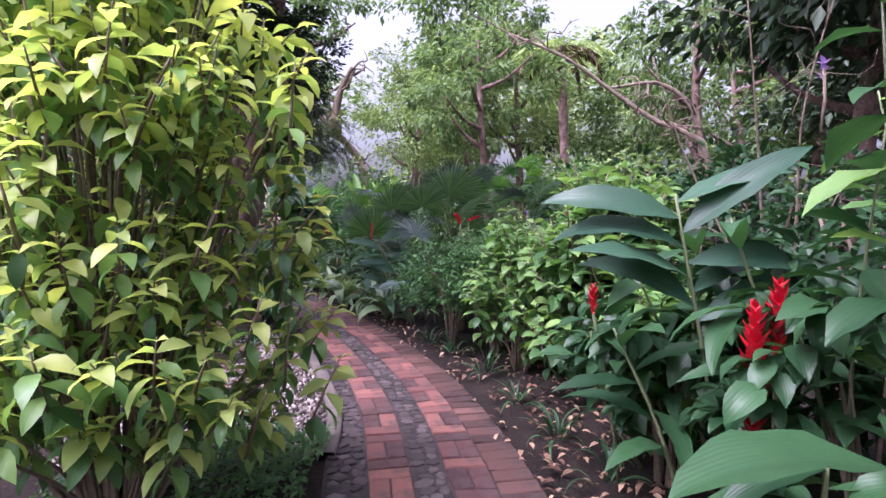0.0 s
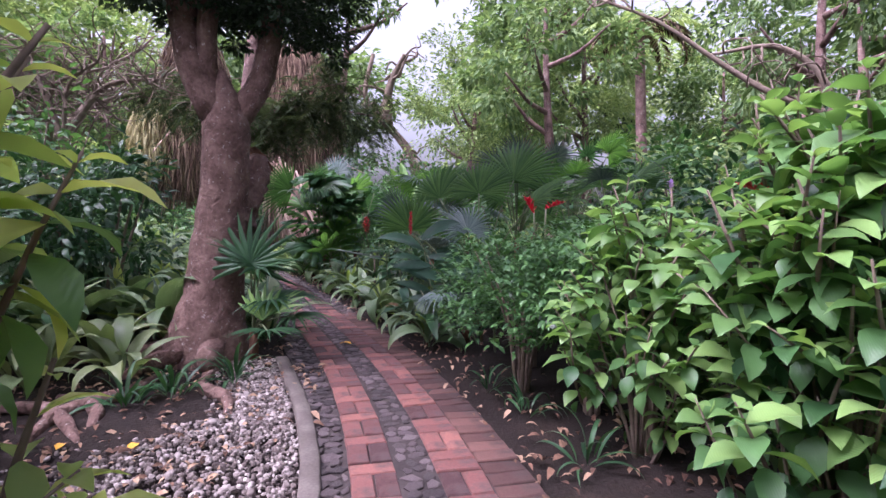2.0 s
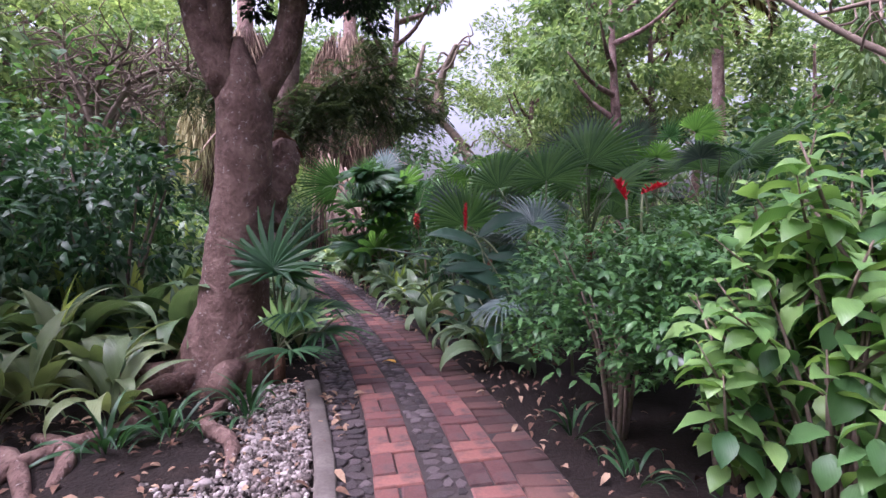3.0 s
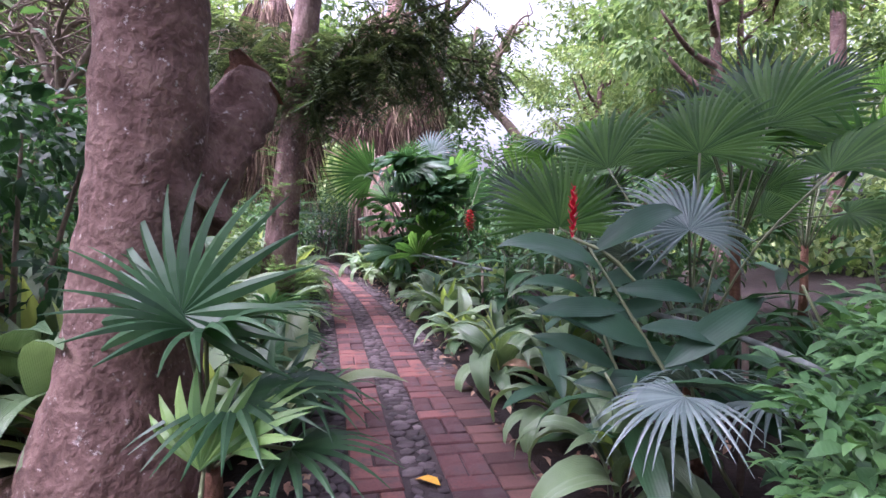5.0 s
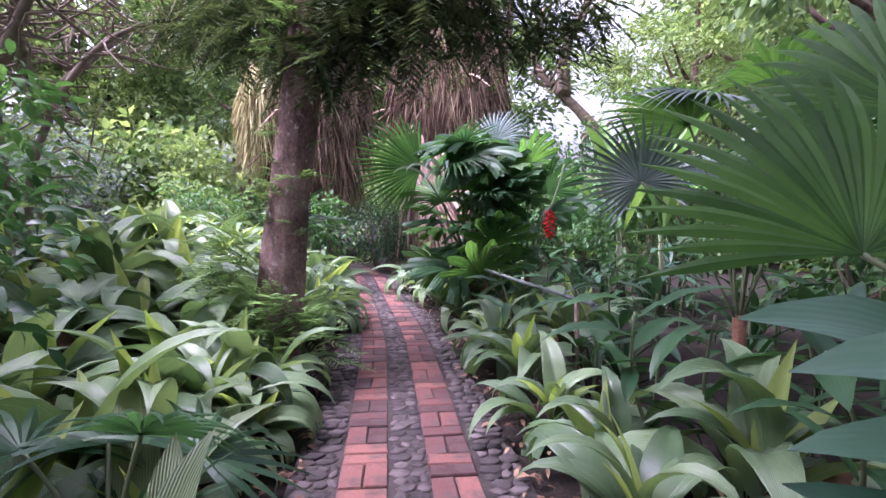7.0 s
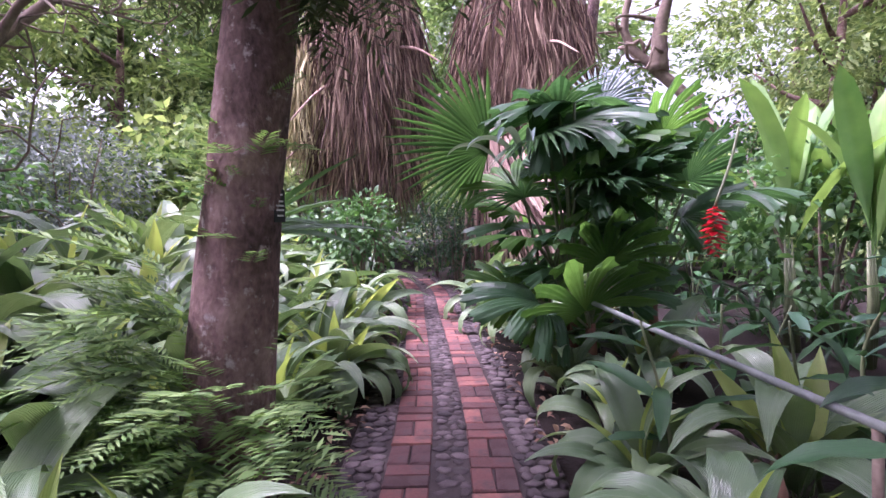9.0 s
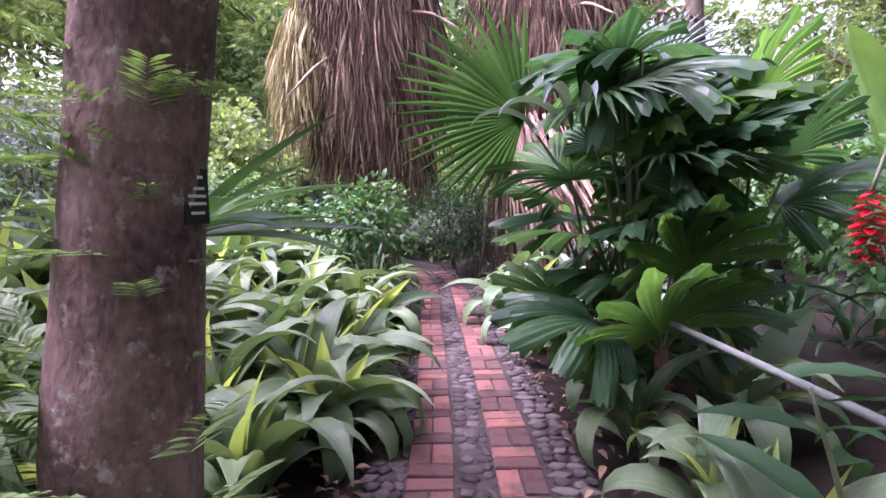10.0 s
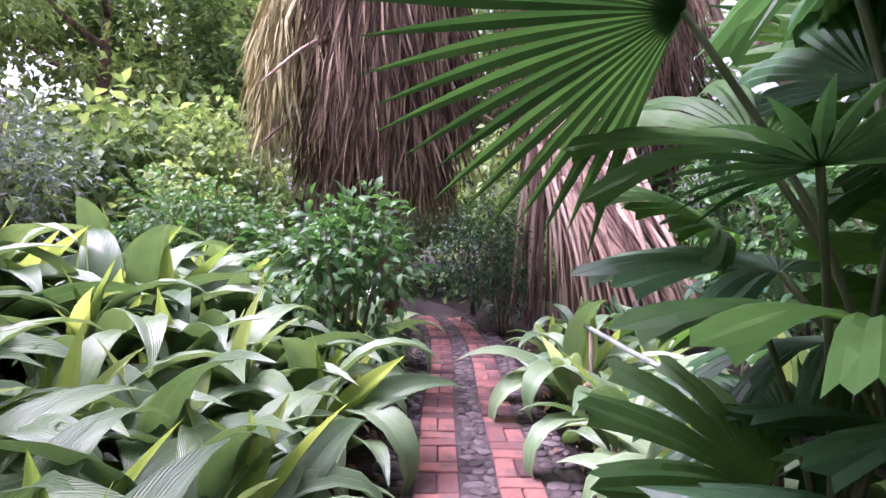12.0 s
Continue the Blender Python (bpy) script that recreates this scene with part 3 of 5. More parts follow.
GINGER = variants(3, length=0.5, width=0.115, material=BLUE_GREEN, droop=55, rise=10, fold=0.25, along=9, across=4, widest=0.5, stalk=0.04, wave=0.05, tip=0.9)
GINGER_DEEP = variants(3, length=0.5, width=0.11, material=DEEP_GREEN, droop=60, rise=10, fold=0.25, along=9, across=4, widest=0.5, stalk=0.04, wave=0.06, tip=0.9)
GINGER_WIDE = blade(length=0.5, width=0.19, material=DEEP_GREEN, droop=50, rise=12, fold=0.25, along=10, across=6, widest=0.5, stalk=0.05, wave=0.04, tip=0.8)
BROAD_LIGHT = variants(3, length=0.2, width=0.1, material=LIGHT_GREEN, droop=60, rise=5, fold=0.3, along=6, across=4, widest=0.42, stalk=0.08, wave=0.05)
BANANA = variants(2, length=1.1, width=0.16, material=LIGHT_GREEN, droop=30, rise=5, fold=0.35, along=10, across=6, widest=0.5, stalk=0.15, wave=0.04, tip=0.6)
SWORD = variants(2, length=0.8, width=0.085, material=MID_GREEN, droop=25, rise=0, fold=0.5, along=7, across=2, widest=0.35)


def rosette(name, place, meshes, count, label, category, group="", el=(20, 80), size=(0.8, 1.2), turn=0.0, seed=0, spread=0.12, young=(), young_count=0, sector=(0, 360)):
    """Leaves that rise from one root and arch outwards."""
    r = random.Random(seed)
    t = thing(name, place, label, category, group, turn=turn)
    for i in range(count):
        az = sector[0] + (sector[1] - sector[0]) * (i + r.random() * 0.8) / count
        e = r.uniform(*el)
        w = heading(az, e)
        s = r.uniform(*size)
        lift = max(e - 30, 0) / 60 * 0.25 * s
        piece("leaf", r.choice(meshes), t, point_along((w.x * spread * r.random(), w.y * spread * r.random(), lift * r.random()), w, r.uniform(-25, 25), s))
    for i in range(young_count):
        w = heading(r.uniform(0, 360), r.uniform(40, 80))
        piece("young_leaf", r.choice(young), t, point_along((0, 0, 0.1), w, r.uniform(-60, 60), r.uniform(*size) * 1.05))
    return t


def stemmed(name, place, top, meshes, count, label, category, size=(0.8, 1.1), first=0.3, el=(-10, 45), seed=0, radius=0.012, planar=None, bend=0.1, face=0.0):
    """A leaning stem with leaves along it."""
    r = random.Random(seed)
    t = thing(name, place, label, category)
    a, b = Vector((0, 0, 0)), Vector(top) - Vector(place)
    mid = a.lerp(b, 0.5) + Vector((r.uniform(-bend, bend), r.uniform(-bend, bend), 0.05))
    line = smooth_line([a, mid, b], 10)
    piece("stem", tube(line, [radius * (1.1 - 0.06 * i) for i in range(11)], STEM, 7), t)
    for i in range(count):
        u = first + (1 - first) * (i + 0.5) / count
        k = u * 10
        p = Vector(line[int(k)]).lerp(Vector(line[min(int(k) + 1, 10)]), k - int(k))
        az = (planar + (0 if i % 2 else 180) + r.uniform(-15, 15)) if planar is not None else i * 137.5 + r.uniform(-20, 20)
        piece("leaf", r.choice(meshes), t, point_along(p, heading(az, r.uniform(*el)), r.uniform(-20, 20) + (-face if i % 2 else face), r.uniform(*size)))
    return t


# spikes of red bracts
bract = blade(0.055, 0.026, RED, droop=-30, rise=10, fold=0.5, along=4, across=2, widest=0.45)


def red_spike(place, length, width, tilt_az=0.0, tilt=80.0, stem_to=None, hanging=False):
    t = thing("red_flower_spike", place, "upright spike of overlapping bright red bracts" if not hanging else "hanging spike of bright red bracts", "flower")
    w = heading(tilt_az, tilt if not hanging else -tilt)
    n = max(int(length / 0.009), 14)
    for i in range(n):
        u = i / n
        p = w * (length * u)
        o = heading(i * 137.5, 10 if not hanging else -10)
        s = width / 0.062 * (0.55 + 0.6 * math.sin(math.pi * min(u * 0.9 + 0.1, 1)))
        piece("bract", bract, t, point_along(p, o + w * 0.5, 0, s))
    if stem_to:
        b = Vector(stem_to) - Vector(place)
        piece("stem", tube(smooth_line([(0, 0, 0), b * 0.5 + Vector((0.02, 0, 0.03)), b], 8), 0.009, STEM, 7), t)
    return t


def purple_flower(place, stem_len=0.25):
    t = thing("purple_flower", place, "small pale purple blossom on a dark stalk", "flower")
    r = random.Random(int(place[0] * 100))
    piece("stalk", tube([(0, 0, -stem_len), (0.01, 0, -stem_len / 2), (0, 0, 0)], 0.006, TWIG, 6), t)
    petal = blade(0.035, 0.02, PURPLE, droop=40, rise=10, along=3, across=2)
    for i in range(14):
        piece("petal", petal, t, point_along((0, 0, -0.05 * (i % 3) / 2), heading(i * 137.5, r.uniform(0, 70)), 0, r.uniform(0.7, 1.2)))


# fan palms
FAN_LEAVES = {
    "green": [fan(0.55, 34, FAN_GREEN, 230, 0.62, 10, 0.35, seed=1), fan(0.55, 30, FAN_GREEN, 200, 0.6, 16, 0.35, seed=2)],
    "silver": [fan(0.45, 32, SILVER_GREEN, 270, 0.42, 24, 0.3, seed=3), fan(0.45, 28, SILVER_GREEN, 220, 0.4, 30, 0.3, seed=4)],
    "dark": [fan(0.5, 16, FAN_DARK, 240, 0.3, 12, 0.2, 1.25, seed=5), fan(0.5, 14, FAN_DARK, 210, 0.3, 22, 0.2, 1.25, seed=6)],
    "young": [fan(0.42, 9, LIGHT_GREEN, 120, 0.55, 18, 0.3, seed=10)],
    "half": [fan(0.58, 28, FAN_SHADED, 170, 0.5, 14, 0.3, seed=9)],
    "wide": [broad_fan(0.58, 9, 3, FAN_DARK, 240, 0.36, 16, seed=7), broad_fan(0.58, 7, 4, FAN_DARK, 210, 0.4, 24, seed=8), broad_fan(0.56, 9, 3, FAN_GREEN, 230, 0.38, 14, seed=12)],
}


def fan_palm(place, leaves, label, stem_h=0.0, seed=0, petiole=0.008):
    """leaves: (kind, hub place, heading degrees, upward degrees, roll, size)."""
    t = thing("fan_palm", place, label, "palm")
    r = random.Random(seed)
    o = Vector(place)
    if stem_h:
        piece("stem", tube([(0, 0, -0.05), (0.01, 0, stem_h * 0.5), (0, 0.01, stem_h)], [0.05, 0.045, 0.04], WOOD_CUT, 10, 0.2), t)
    for kind, hub, az, el, roll, s in leaves:
        h = Vector(hub) - o
        a = Vector((0, 0, stem_h * 0.9))
        m = a.lerp(h, 0.55) + Vector((0, 0, 0.12 * (h - a).length))
        stalk = piece("petiole", tube(smooth_line([a, m, h], 8), petiole, STEM, 6), t)
        piece("leaf", r.choice(FAN_LEAVES[kind]), stalk, point_along(h, heading(az, el), roll, s))
    return t


def random_fans(place, n, kinds, hmin, hmax, reach, seed, size=(0.8, 1.2), el=(-20, 60)):
    r = random.Random(seed)
    out = []
    for i in range(n):
        az = 360 * i / n + r.uniform(-25, 25)
        d = reach * r.uniform(0.3, 1.0)
        w = heading(az, 0)
        out.append((r.choice(kinds), (place[0] + w.x * d, place[1] + w.y * d, r.uniform(hmin, hmax)), az + r.uniform(-30, 30), r.uniform(*el), r.uniform(-40, 40), r.uniform(*size)))
    return out


# ---- leafy shrubs ----
def shrub(name, place, label, radii, height, meshes, count, extra, extra_mesh, extra_mat, stems=7, seed=0, leaf=(0.8, 1.2), sprig=0.2, material=TWIG, hang=(-50, 10), group="", low=0.15):
    """Stems from one root that end in drooping sprigs. count leaves are parts of their own, extra ones share a mesh."""
    r = random.Random(seed)
    t = thing(name, place, label, "shrub", group)
    for i in range(stems):
        az, u = 360 * i / stems + r.uniform(-20, 20), r.uniform(0.35, 0.95)
        w = heading(az, 0)
        top = Vector((w.x * radii[0] * u * 0.8, w.y * radii[1] * u * 0.8, height * r.uniform(0.6, 0.95)))
        line = smooth_line([(w.x * 0.04, w.y * 0.04, -0.05), (top.x * 0.35, top.y * 0.35, top.z * 0.5), top], 8)
        piece("stem", tube(line, [0.016 * (1.1 - 0.11 * k) for k in range(9)], material, 6), t)
    n_sprigs = max((count + extra) // 7, 8)
    mats = []
    for i in range(n_sprigs):
        a, z = r.uniform(0, 360), low + (1 - low) * r.random() ** 0.85
        bulge = math.sqrt(max(1 - ((z - 0.55) / 0.62) ** 2, 0.12)) * r.uniform(0.6, 1.05)
        w = heading(a, 0)
        root = Vector((w.x * radii[0] * bulge, w.y * radii[1] * bulge, height * z))
        out = (heading(a + r.uniform(-40, 40), r.uniform(-10, 60)) * sprig)
        for k in range(7):
            u = k / 6
            p = root + out * u + Vector((0, 0, -0.25 * sprig * u * u))
            mats.append(point_along(p, heading(a + (90 if k % 2 else -90) * (1 - u) + r.uniform(-25, 25), r.uniform(*hang)), r.uniform(-30, 30), r.uniform(*leaf)))
    r.shuffle(mats)
    for m in mats[:count]:
        piece("leaf", r.choice(meshes), t, m)
    if len(mats) > count:
        tagged(piece("foliage", joined("foliage", extra_mesh, mats[count:], extra_mat), t), kind="stuff")
    return t


def shoot_shrub(name, place, label, radii, height, tones, shoots, pairs, length, seed, leaf=(0.7, 1.1), group="", own=280, low=0.2, droop=25, lean=(0, 0)):
    """Upright shoots with crossed pairs of leaves. tones: (meshes, material) from the old, low leaves to those at the
    tips and the lit top; own leaves are parts.
    """
    r = random.Random(seed)
    t = thing(name, place, label, "shrub", group)
    lists = [[] for _ in tones]
    twigs = []
    for i in range(shoots):
        az, z = r.uniform(0, 360), low + (1 - low) * r.random() ** 0.8
        bulge = math.sqrt(max(1 - ((z - 0.5) / 0.62) ** 2, 0.1)) * r.uniform(0.35, 1.08)
        w = heading(az, 0)
        tip = Vector((w.x * radii[0] * bulge + lean[0] * z, w.y * radii[1] * bulge + lean[1] * z, height * z * r.uniform(0.92, 1.06)))
        way = (w * r.uniform(0.2, 1.0) * bulge + Vector((r.uniform(-0.2, 0.2), r.uniform(-0.2, 0.2), r.uniform(0.4, 1.1)))).normalized()
        ln = length * r.uniform(0.7, 1.3)
        turn = r.uniform(0, 180)
        if i % 4 == 0:
            base = tip - way * ln
            piece("stem", tube(smooth_line([(w.x * 0.05, w.y * 0.05, -0.05), (base.x * 0.45, base.y * 0.45, base.z * 0.55), base], 6), [0.013 - 0.0013 * k for k in range(7)], TWIG, 5), t)
        twigs.append(point_along(tip - way * ln, way, 0, ln))
        size = r.uniform(*leaf)
        for k in range(pairs):
            u = (k + 0.4) / pairs
            p = tip - way * (ln * (1 - u))
            grow = 0.6 + 0.55 * math.sin(math.pi * (0.2 + 0.72 * u))
            if k == pairs - 1:
                grow *= 0.6
            for q in (0, 180):
                if r.random() < 0.08:
                    continue
                o = heading(turn + 90 * k + q + r.uniform(-18, 18), 50 * u - droop + r.uniform(-16, 16) - 25 * (1 - u)) + way * 0.25 * u
                # tone follows leaf age, and height too: the light on top is coloured in
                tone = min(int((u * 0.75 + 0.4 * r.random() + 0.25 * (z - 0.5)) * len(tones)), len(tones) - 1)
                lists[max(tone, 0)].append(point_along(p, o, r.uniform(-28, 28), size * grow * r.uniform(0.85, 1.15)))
    total = sum(len(a) for a in lists)
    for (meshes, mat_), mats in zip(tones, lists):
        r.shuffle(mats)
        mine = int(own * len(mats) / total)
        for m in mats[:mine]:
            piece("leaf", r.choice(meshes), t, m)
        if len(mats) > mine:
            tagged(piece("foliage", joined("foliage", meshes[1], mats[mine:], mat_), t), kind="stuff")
    tagged(piece("branching", joined("branching", TWIG_UNIT, twigs, TWIG), t), kind="stuff")
    return t


TWIG_UNIT = tube([(0, 0, 0), (0.01, 0.5, 0.01), (0, 0.97, 0)], [0.022, 0.017, 0.009], TWIG, 4, name="twig")


def leaf_set(length, width, material, along=5, wave=0.06):
    return variants(3, length=length, width=width, material=material, droop=62, rise=12, fold=0.32, along=along, across=2, widest=0.42, stalk=0.1, wave=wave), material


shoot_shrub("yellow_green_shrub", (-1.5, 2.35, 0), "tall shrub with drooping yellow-green leaves beside the gravel", (1.04, 0.66), 2.85,
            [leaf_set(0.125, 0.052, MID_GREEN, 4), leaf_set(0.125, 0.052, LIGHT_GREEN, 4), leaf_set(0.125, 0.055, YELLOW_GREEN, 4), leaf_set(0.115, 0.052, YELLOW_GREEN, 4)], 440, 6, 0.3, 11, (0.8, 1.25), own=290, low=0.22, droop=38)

for i, (x, y, rx, h, n, ln, size, tones) in enumerate((
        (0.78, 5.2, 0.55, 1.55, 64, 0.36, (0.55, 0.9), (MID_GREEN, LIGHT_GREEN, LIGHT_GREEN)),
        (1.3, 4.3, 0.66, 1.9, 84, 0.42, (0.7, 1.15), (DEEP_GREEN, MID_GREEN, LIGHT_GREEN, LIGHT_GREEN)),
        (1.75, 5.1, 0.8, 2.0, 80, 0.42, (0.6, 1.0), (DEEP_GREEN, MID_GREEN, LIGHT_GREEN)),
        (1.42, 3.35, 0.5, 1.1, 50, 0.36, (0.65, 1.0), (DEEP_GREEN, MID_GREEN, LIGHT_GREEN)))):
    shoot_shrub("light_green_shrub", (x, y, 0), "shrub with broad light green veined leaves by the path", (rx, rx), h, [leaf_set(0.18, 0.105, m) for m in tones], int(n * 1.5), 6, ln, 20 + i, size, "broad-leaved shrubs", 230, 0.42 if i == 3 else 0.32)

fine_leaf = small_leaf(MID_GREEN, 0.5)
for i, (x, y, rx, h) in enumerate(((0.12, 6.35, 0.6, 1.2), (0.6, 5.9, 0.5, 1.15), (0.85, 6.5, 0.6, 1.35), (0.25, 7.2, 0.4, 0.95))):
    shrub("fine_leaved_shrub", (x, y, 0), "many-stemmed shrub with small dark green leaves", (rx, rx), h, [fine_leaf], 0, 3300, fine_leaf, MID_GREEN, 9, 30 + i, (0.04, 0.085), 0.16, low=0.36, hang=(-30, 50), group="fine-leaved shrubs")

# low weeds at the foot of the yellow shrub
weed_leaf = small_leaf(MID_GREEN, 0.55)
r0 = random.Random(5)
poses = []
for _ in range(3600):
    x, y = r0.uniform(-2.0, -0.72), r0.uniform(2.5, 3.45)
    h = 0.26 * max(0.1, 0.6 + noise.noise((x * 4, y * 4, 1)))
    poses.append(point_along((x, y, h * r0.random() ** 0.5), heading(r0.uniform(0, 360), r0.uniform(-20, 60)), r0.uniform(-40, 40), r0.uniform(0.025, 0.06)))
tagged(new("weeds", joined("weeds", weed_leaf, poses, MID_GREEN)), "low green weeds at the edge of the gravel", "weeds", kind="stuff")

# dark leafy bushes in the distance of the understorey
bush_leaf = small_leaf(DEEP_GREEN, 0.45)
bush_mid = small_leaf(MID_GREEN, 0.5)
bush_bright = small_leaf(LIGHT_GREEN, 0.6)
bush_grey = chip(GREY_GREEN, 0.4)


def bush(place, radii, height, mesh, mat, n, leaf_size, label, seed, clump_size=0.4, name="bush", group="understorey bushes"):
    t = thing(name, place, label, "bush", group)
    r = random.Random(seed)
    for i in range(6):
        w = heading(60 * i + r.uniform(-20, 20), 0)
        piece("stem", tube(smooth_line([(w.x * 0.05, w.y * 0.05, -0.05), (w.x * radii * 0.3, w.y * radii * 0.3, height * 0.4), (w.x * radii * 0.6, w.y * radii * 0.6, height * 0.8)], 6), [0.025, 0.023, 0.02, 0.018, 0.015, 0.012, 0.008], TWIG, 6), t)
    crown = joined("crown", mesh, cloud(n, max(int(n / 45), 12), (radii, radii, height * 0.45), leaf_size * 1.1, max(clump_size, 0.36 * radii), seed=seed, shell=0.35), mat)
    tagged(piece("crown", crown, t, pose(0, 0, height * 0.55)), kind="stuff")
    return t


for i, (x, y, rad, h, mesh, mat, n, ls, lab) in enumerate((
        (-4.6, 7.6, 0.9, 2.2, bush_leaf, DEEP_GREEN, 2200, 0.11, "dark green bush behind the great trunk"),
        (-5.6, 6.6, 1.1, 2.5, bush_leaf, DEEP_GREEN, 2600, 0.11, "dark green bush behind the great trunk"),
        (-6.3, 8.4, 1.3, 3.0, bush_mid, MID_GREEN, 2600, 0.12, "mid-green bush in the understorey"),
        (-4.6, 5.3, 0.9, 1.9, bush_leaf, DEEP_GREEN, 2000, 0.1, "dark green bush behind the paddle leaves"),
        (-7.6, 6.8, 1.3, 3.2, bush_mid, MID_GREEN, 2400, 0.12, "mid-green bush in the understorey"),
        (-7.55, 15.0, 0.62, 1.75, bush_mid, MID_GREEN, 2200, 0.1, "bright green broad-leaved bush at the path's bend"),
        (-7.85, 18.4, 0.42, 1.75, bush_leaf, DEEP_GREEN, 2200, 0.06, "dark dense small-leaved bush at the path's end"),
        (-9.2, 19.9, 0.9, 2.2, bush_leaf, DEEP_GREEN, 2200, 0.08, "dark dense bush closing the path's end"),
        (-11.2, 18.9, 1.1, 2.2, bush_leaf, DEEP_GREEN, 2200, 0.1, "dark dense bush closing the path's end"),
        (-11.2, 15.8, 1.1, 2.0, bush_mid, MID_GREEN, 2200, 0.1, "mid-green bush behind the pleated leaves"),
        (-13.5, 13.8, 1.5, 3.6, bush_grey, GREY_GREEN, 5000, 0.1, "grey-green fine-leaved bush in the distance"),
        (-15.5, 16.5, 1.8, 3.6, bush_mid, MID_GREEN, 3000, 0.14, "mid-green bush in the distance"),
        (-12.8, 17.2, 1.3, 3.4, bush_bright, CROWN_LIGHT, 3000, 0.13, "light green bush in the distance"),
        (-9.5, 9.6, 1.4, 2.8, bush_mid, MID_GREEN, 2600, 0.12, "mid-green bush in the understorey"),
        (-11.5, 11.0, 1.5, 3.0, bush_mid, MID_GREEN, 2600, 0.12, "dark green bush in the understorey"),
        (-5.7, 21.2, 1.5, 4.2, bush_mid, MID_GREEN, 3600, 0.14, "tall mid-green bush closing the view"),
        (-3.6, 22.6, 1.7, 4.0, bush_mid, MID_GREEN, 3600, 0.14, "tall mid-green bush closing the view"),
        (2.6, 7.6, 1.2, 2.2, bush_leaf, DEEP_GREEN, 3000, 0.12, "dark green bush with glossy leaves"),
        (3.2, 5.4, 1.2, 2.3, bush_leaf, DEEP_GREEN, 3000, 0.12, "dark green bush with glossy leaves"),
        (2.5, 2.6, 0.9, 1.9, bush_leaf, DEEP_GREEN, 2600, 0.1, "dark green bush with glossy leaves"),
        (2.8, 10.6, 1.5, 2.8, bush_mid, MID_GREEN, 3000, 0.12, "mid-green bush in the understorey"),
        (0.2, 13.2, 1.5, 2.6, bush_mid, MID_GREEN, 3000, 0.12, "mid-green bush in the understorey"),
        (-2.0, 16.2, 1.3, 2.3, bush_mid, MID_GREEN, 3000, 0.12, "mid-green bush in the understorey"),
        (-4.2, 19.0, 1.4, 2.6, bush_mid, MID_GREEN, 3000, 0.12, "mid-green bush in the understorey"),
        (-3.2, 4.0, 0.7, 1.5, bush_leaf, DEEP_GREEN, 1800, 0.09, "dark green bush beyond the gravel"))):
    bush((x, y, rise(x, y)), rad, h, mesh, mat, n, ls, lab, 100 + i)

# ---- gingers and flowers at the start, beside the path ----
stemmed("ginger_plant", (1.45, 2.6, 0), (1.05, 2.4, 1.6), GINGER, 9, "leaning ginger stem with long dark green leaves", "plant", (1.15, 1.4), 0.62, (5, 40), 41, planar=100, face=35)
stemmed("ginger_plant", (1.7, 2.3, 0), (1.35, 2.1, 1.25), GINGER_DEEP, 9, "leaning ginger stem with long dark green leaves", "plant", (0.9, 1.1), 0.3, (-10, 40), 42, planar=80)
stemmed("ginger_plant", (1.2, 3.1, 0), (0.85, 3.0, 0.85), GINGER_DEEP, 8, "leaning ginger stem with long dark green leaves", "plant", (0.6, 0.8), 0.3, (-20, 20), 43, planar=50)
stemmed("ginger_plant", (1.35, 1.75, 0), (1.2, 1.6, 0.75), GINGER_DEEP, 6, "ginger stem with large low leaves", "plant", (0.8, 1.0), 0.4, (-10, 15), 44, planar=90)
BROAD_DEEP = variants(3, length=0.2, width=0.1, material=DEEP_GREEN, droop=60, rise=5, fold=0.3, along=6, across=4, widest=0.42, stalk=0.08, wave=0.05)
broad_small = blade(0.17, 0.085, DEEP_GREEN, droop=60, rise=5, fold=0.3, along=5, across=2, widest=0.42, stalk=0.08)
# deep green instead of mid green: the shade on these shrubs is in their colour
for i, (x, y, h, n) in enumerate(((1.3, 3.0, 0.95, 110), (1.75, 2.75, 1.25, 150), (1.6, 1.9, 1.2, 140))):
    shrub("low_broad_shrub", (x, y, 0), "low shrub with pointed green leaves, coloured dark for shade", (0.42, 0.42), h, BROAD_DEEP, n, 250, broad_small, DEEP_GREEN, 6, 320 + i, (0.6, 1.1), 0.18, low=0.4, group="low broad shrubs")
for i, (x, y, tx, ty, tz) in enumerate(((1.35, 2.9, 1.0, 2.75, 1.25), (1.6, 2.4, 1.25, 2.3, 1.5), (1.55, 3.0, 1.35, 2.8, 1.45), (1.2, 2.5, 0.85, 2.6, 0.95))):
    stemmed("ginger_plant", (x, y, 0), (tx, ty, tz), GINGER_DEEP, 11, "leaning ginger stem with long dark green leaves", "plant", (0.8, 1.15), 0.3, (-15, 35), 330 + i)
for i, (x, y, tx, ty, tz) in enumerate(((1.5, 1.7, 1.25, 1.55, 2.15), (1.6, 2.0, 1.5, 1.8, 1.9), (1.9, 2.2, 1.7, 2.1, 2.0))):
    stemmed("broad_leaved_vine", (x, y, 0), (tx, ty, tz), BROAD_DEEP[:2] + BROAD_LIGHT[:1], 18, "tall twining stem with broad pointed green leaves", "plant", (0.9, 1.5), 0.35, (-30, 20), 50 + i, 0.008)
low_ginger = thing("ginger_plant", (1.3, 1.4, 0), "low plant with very large dark green leaves", "plant")
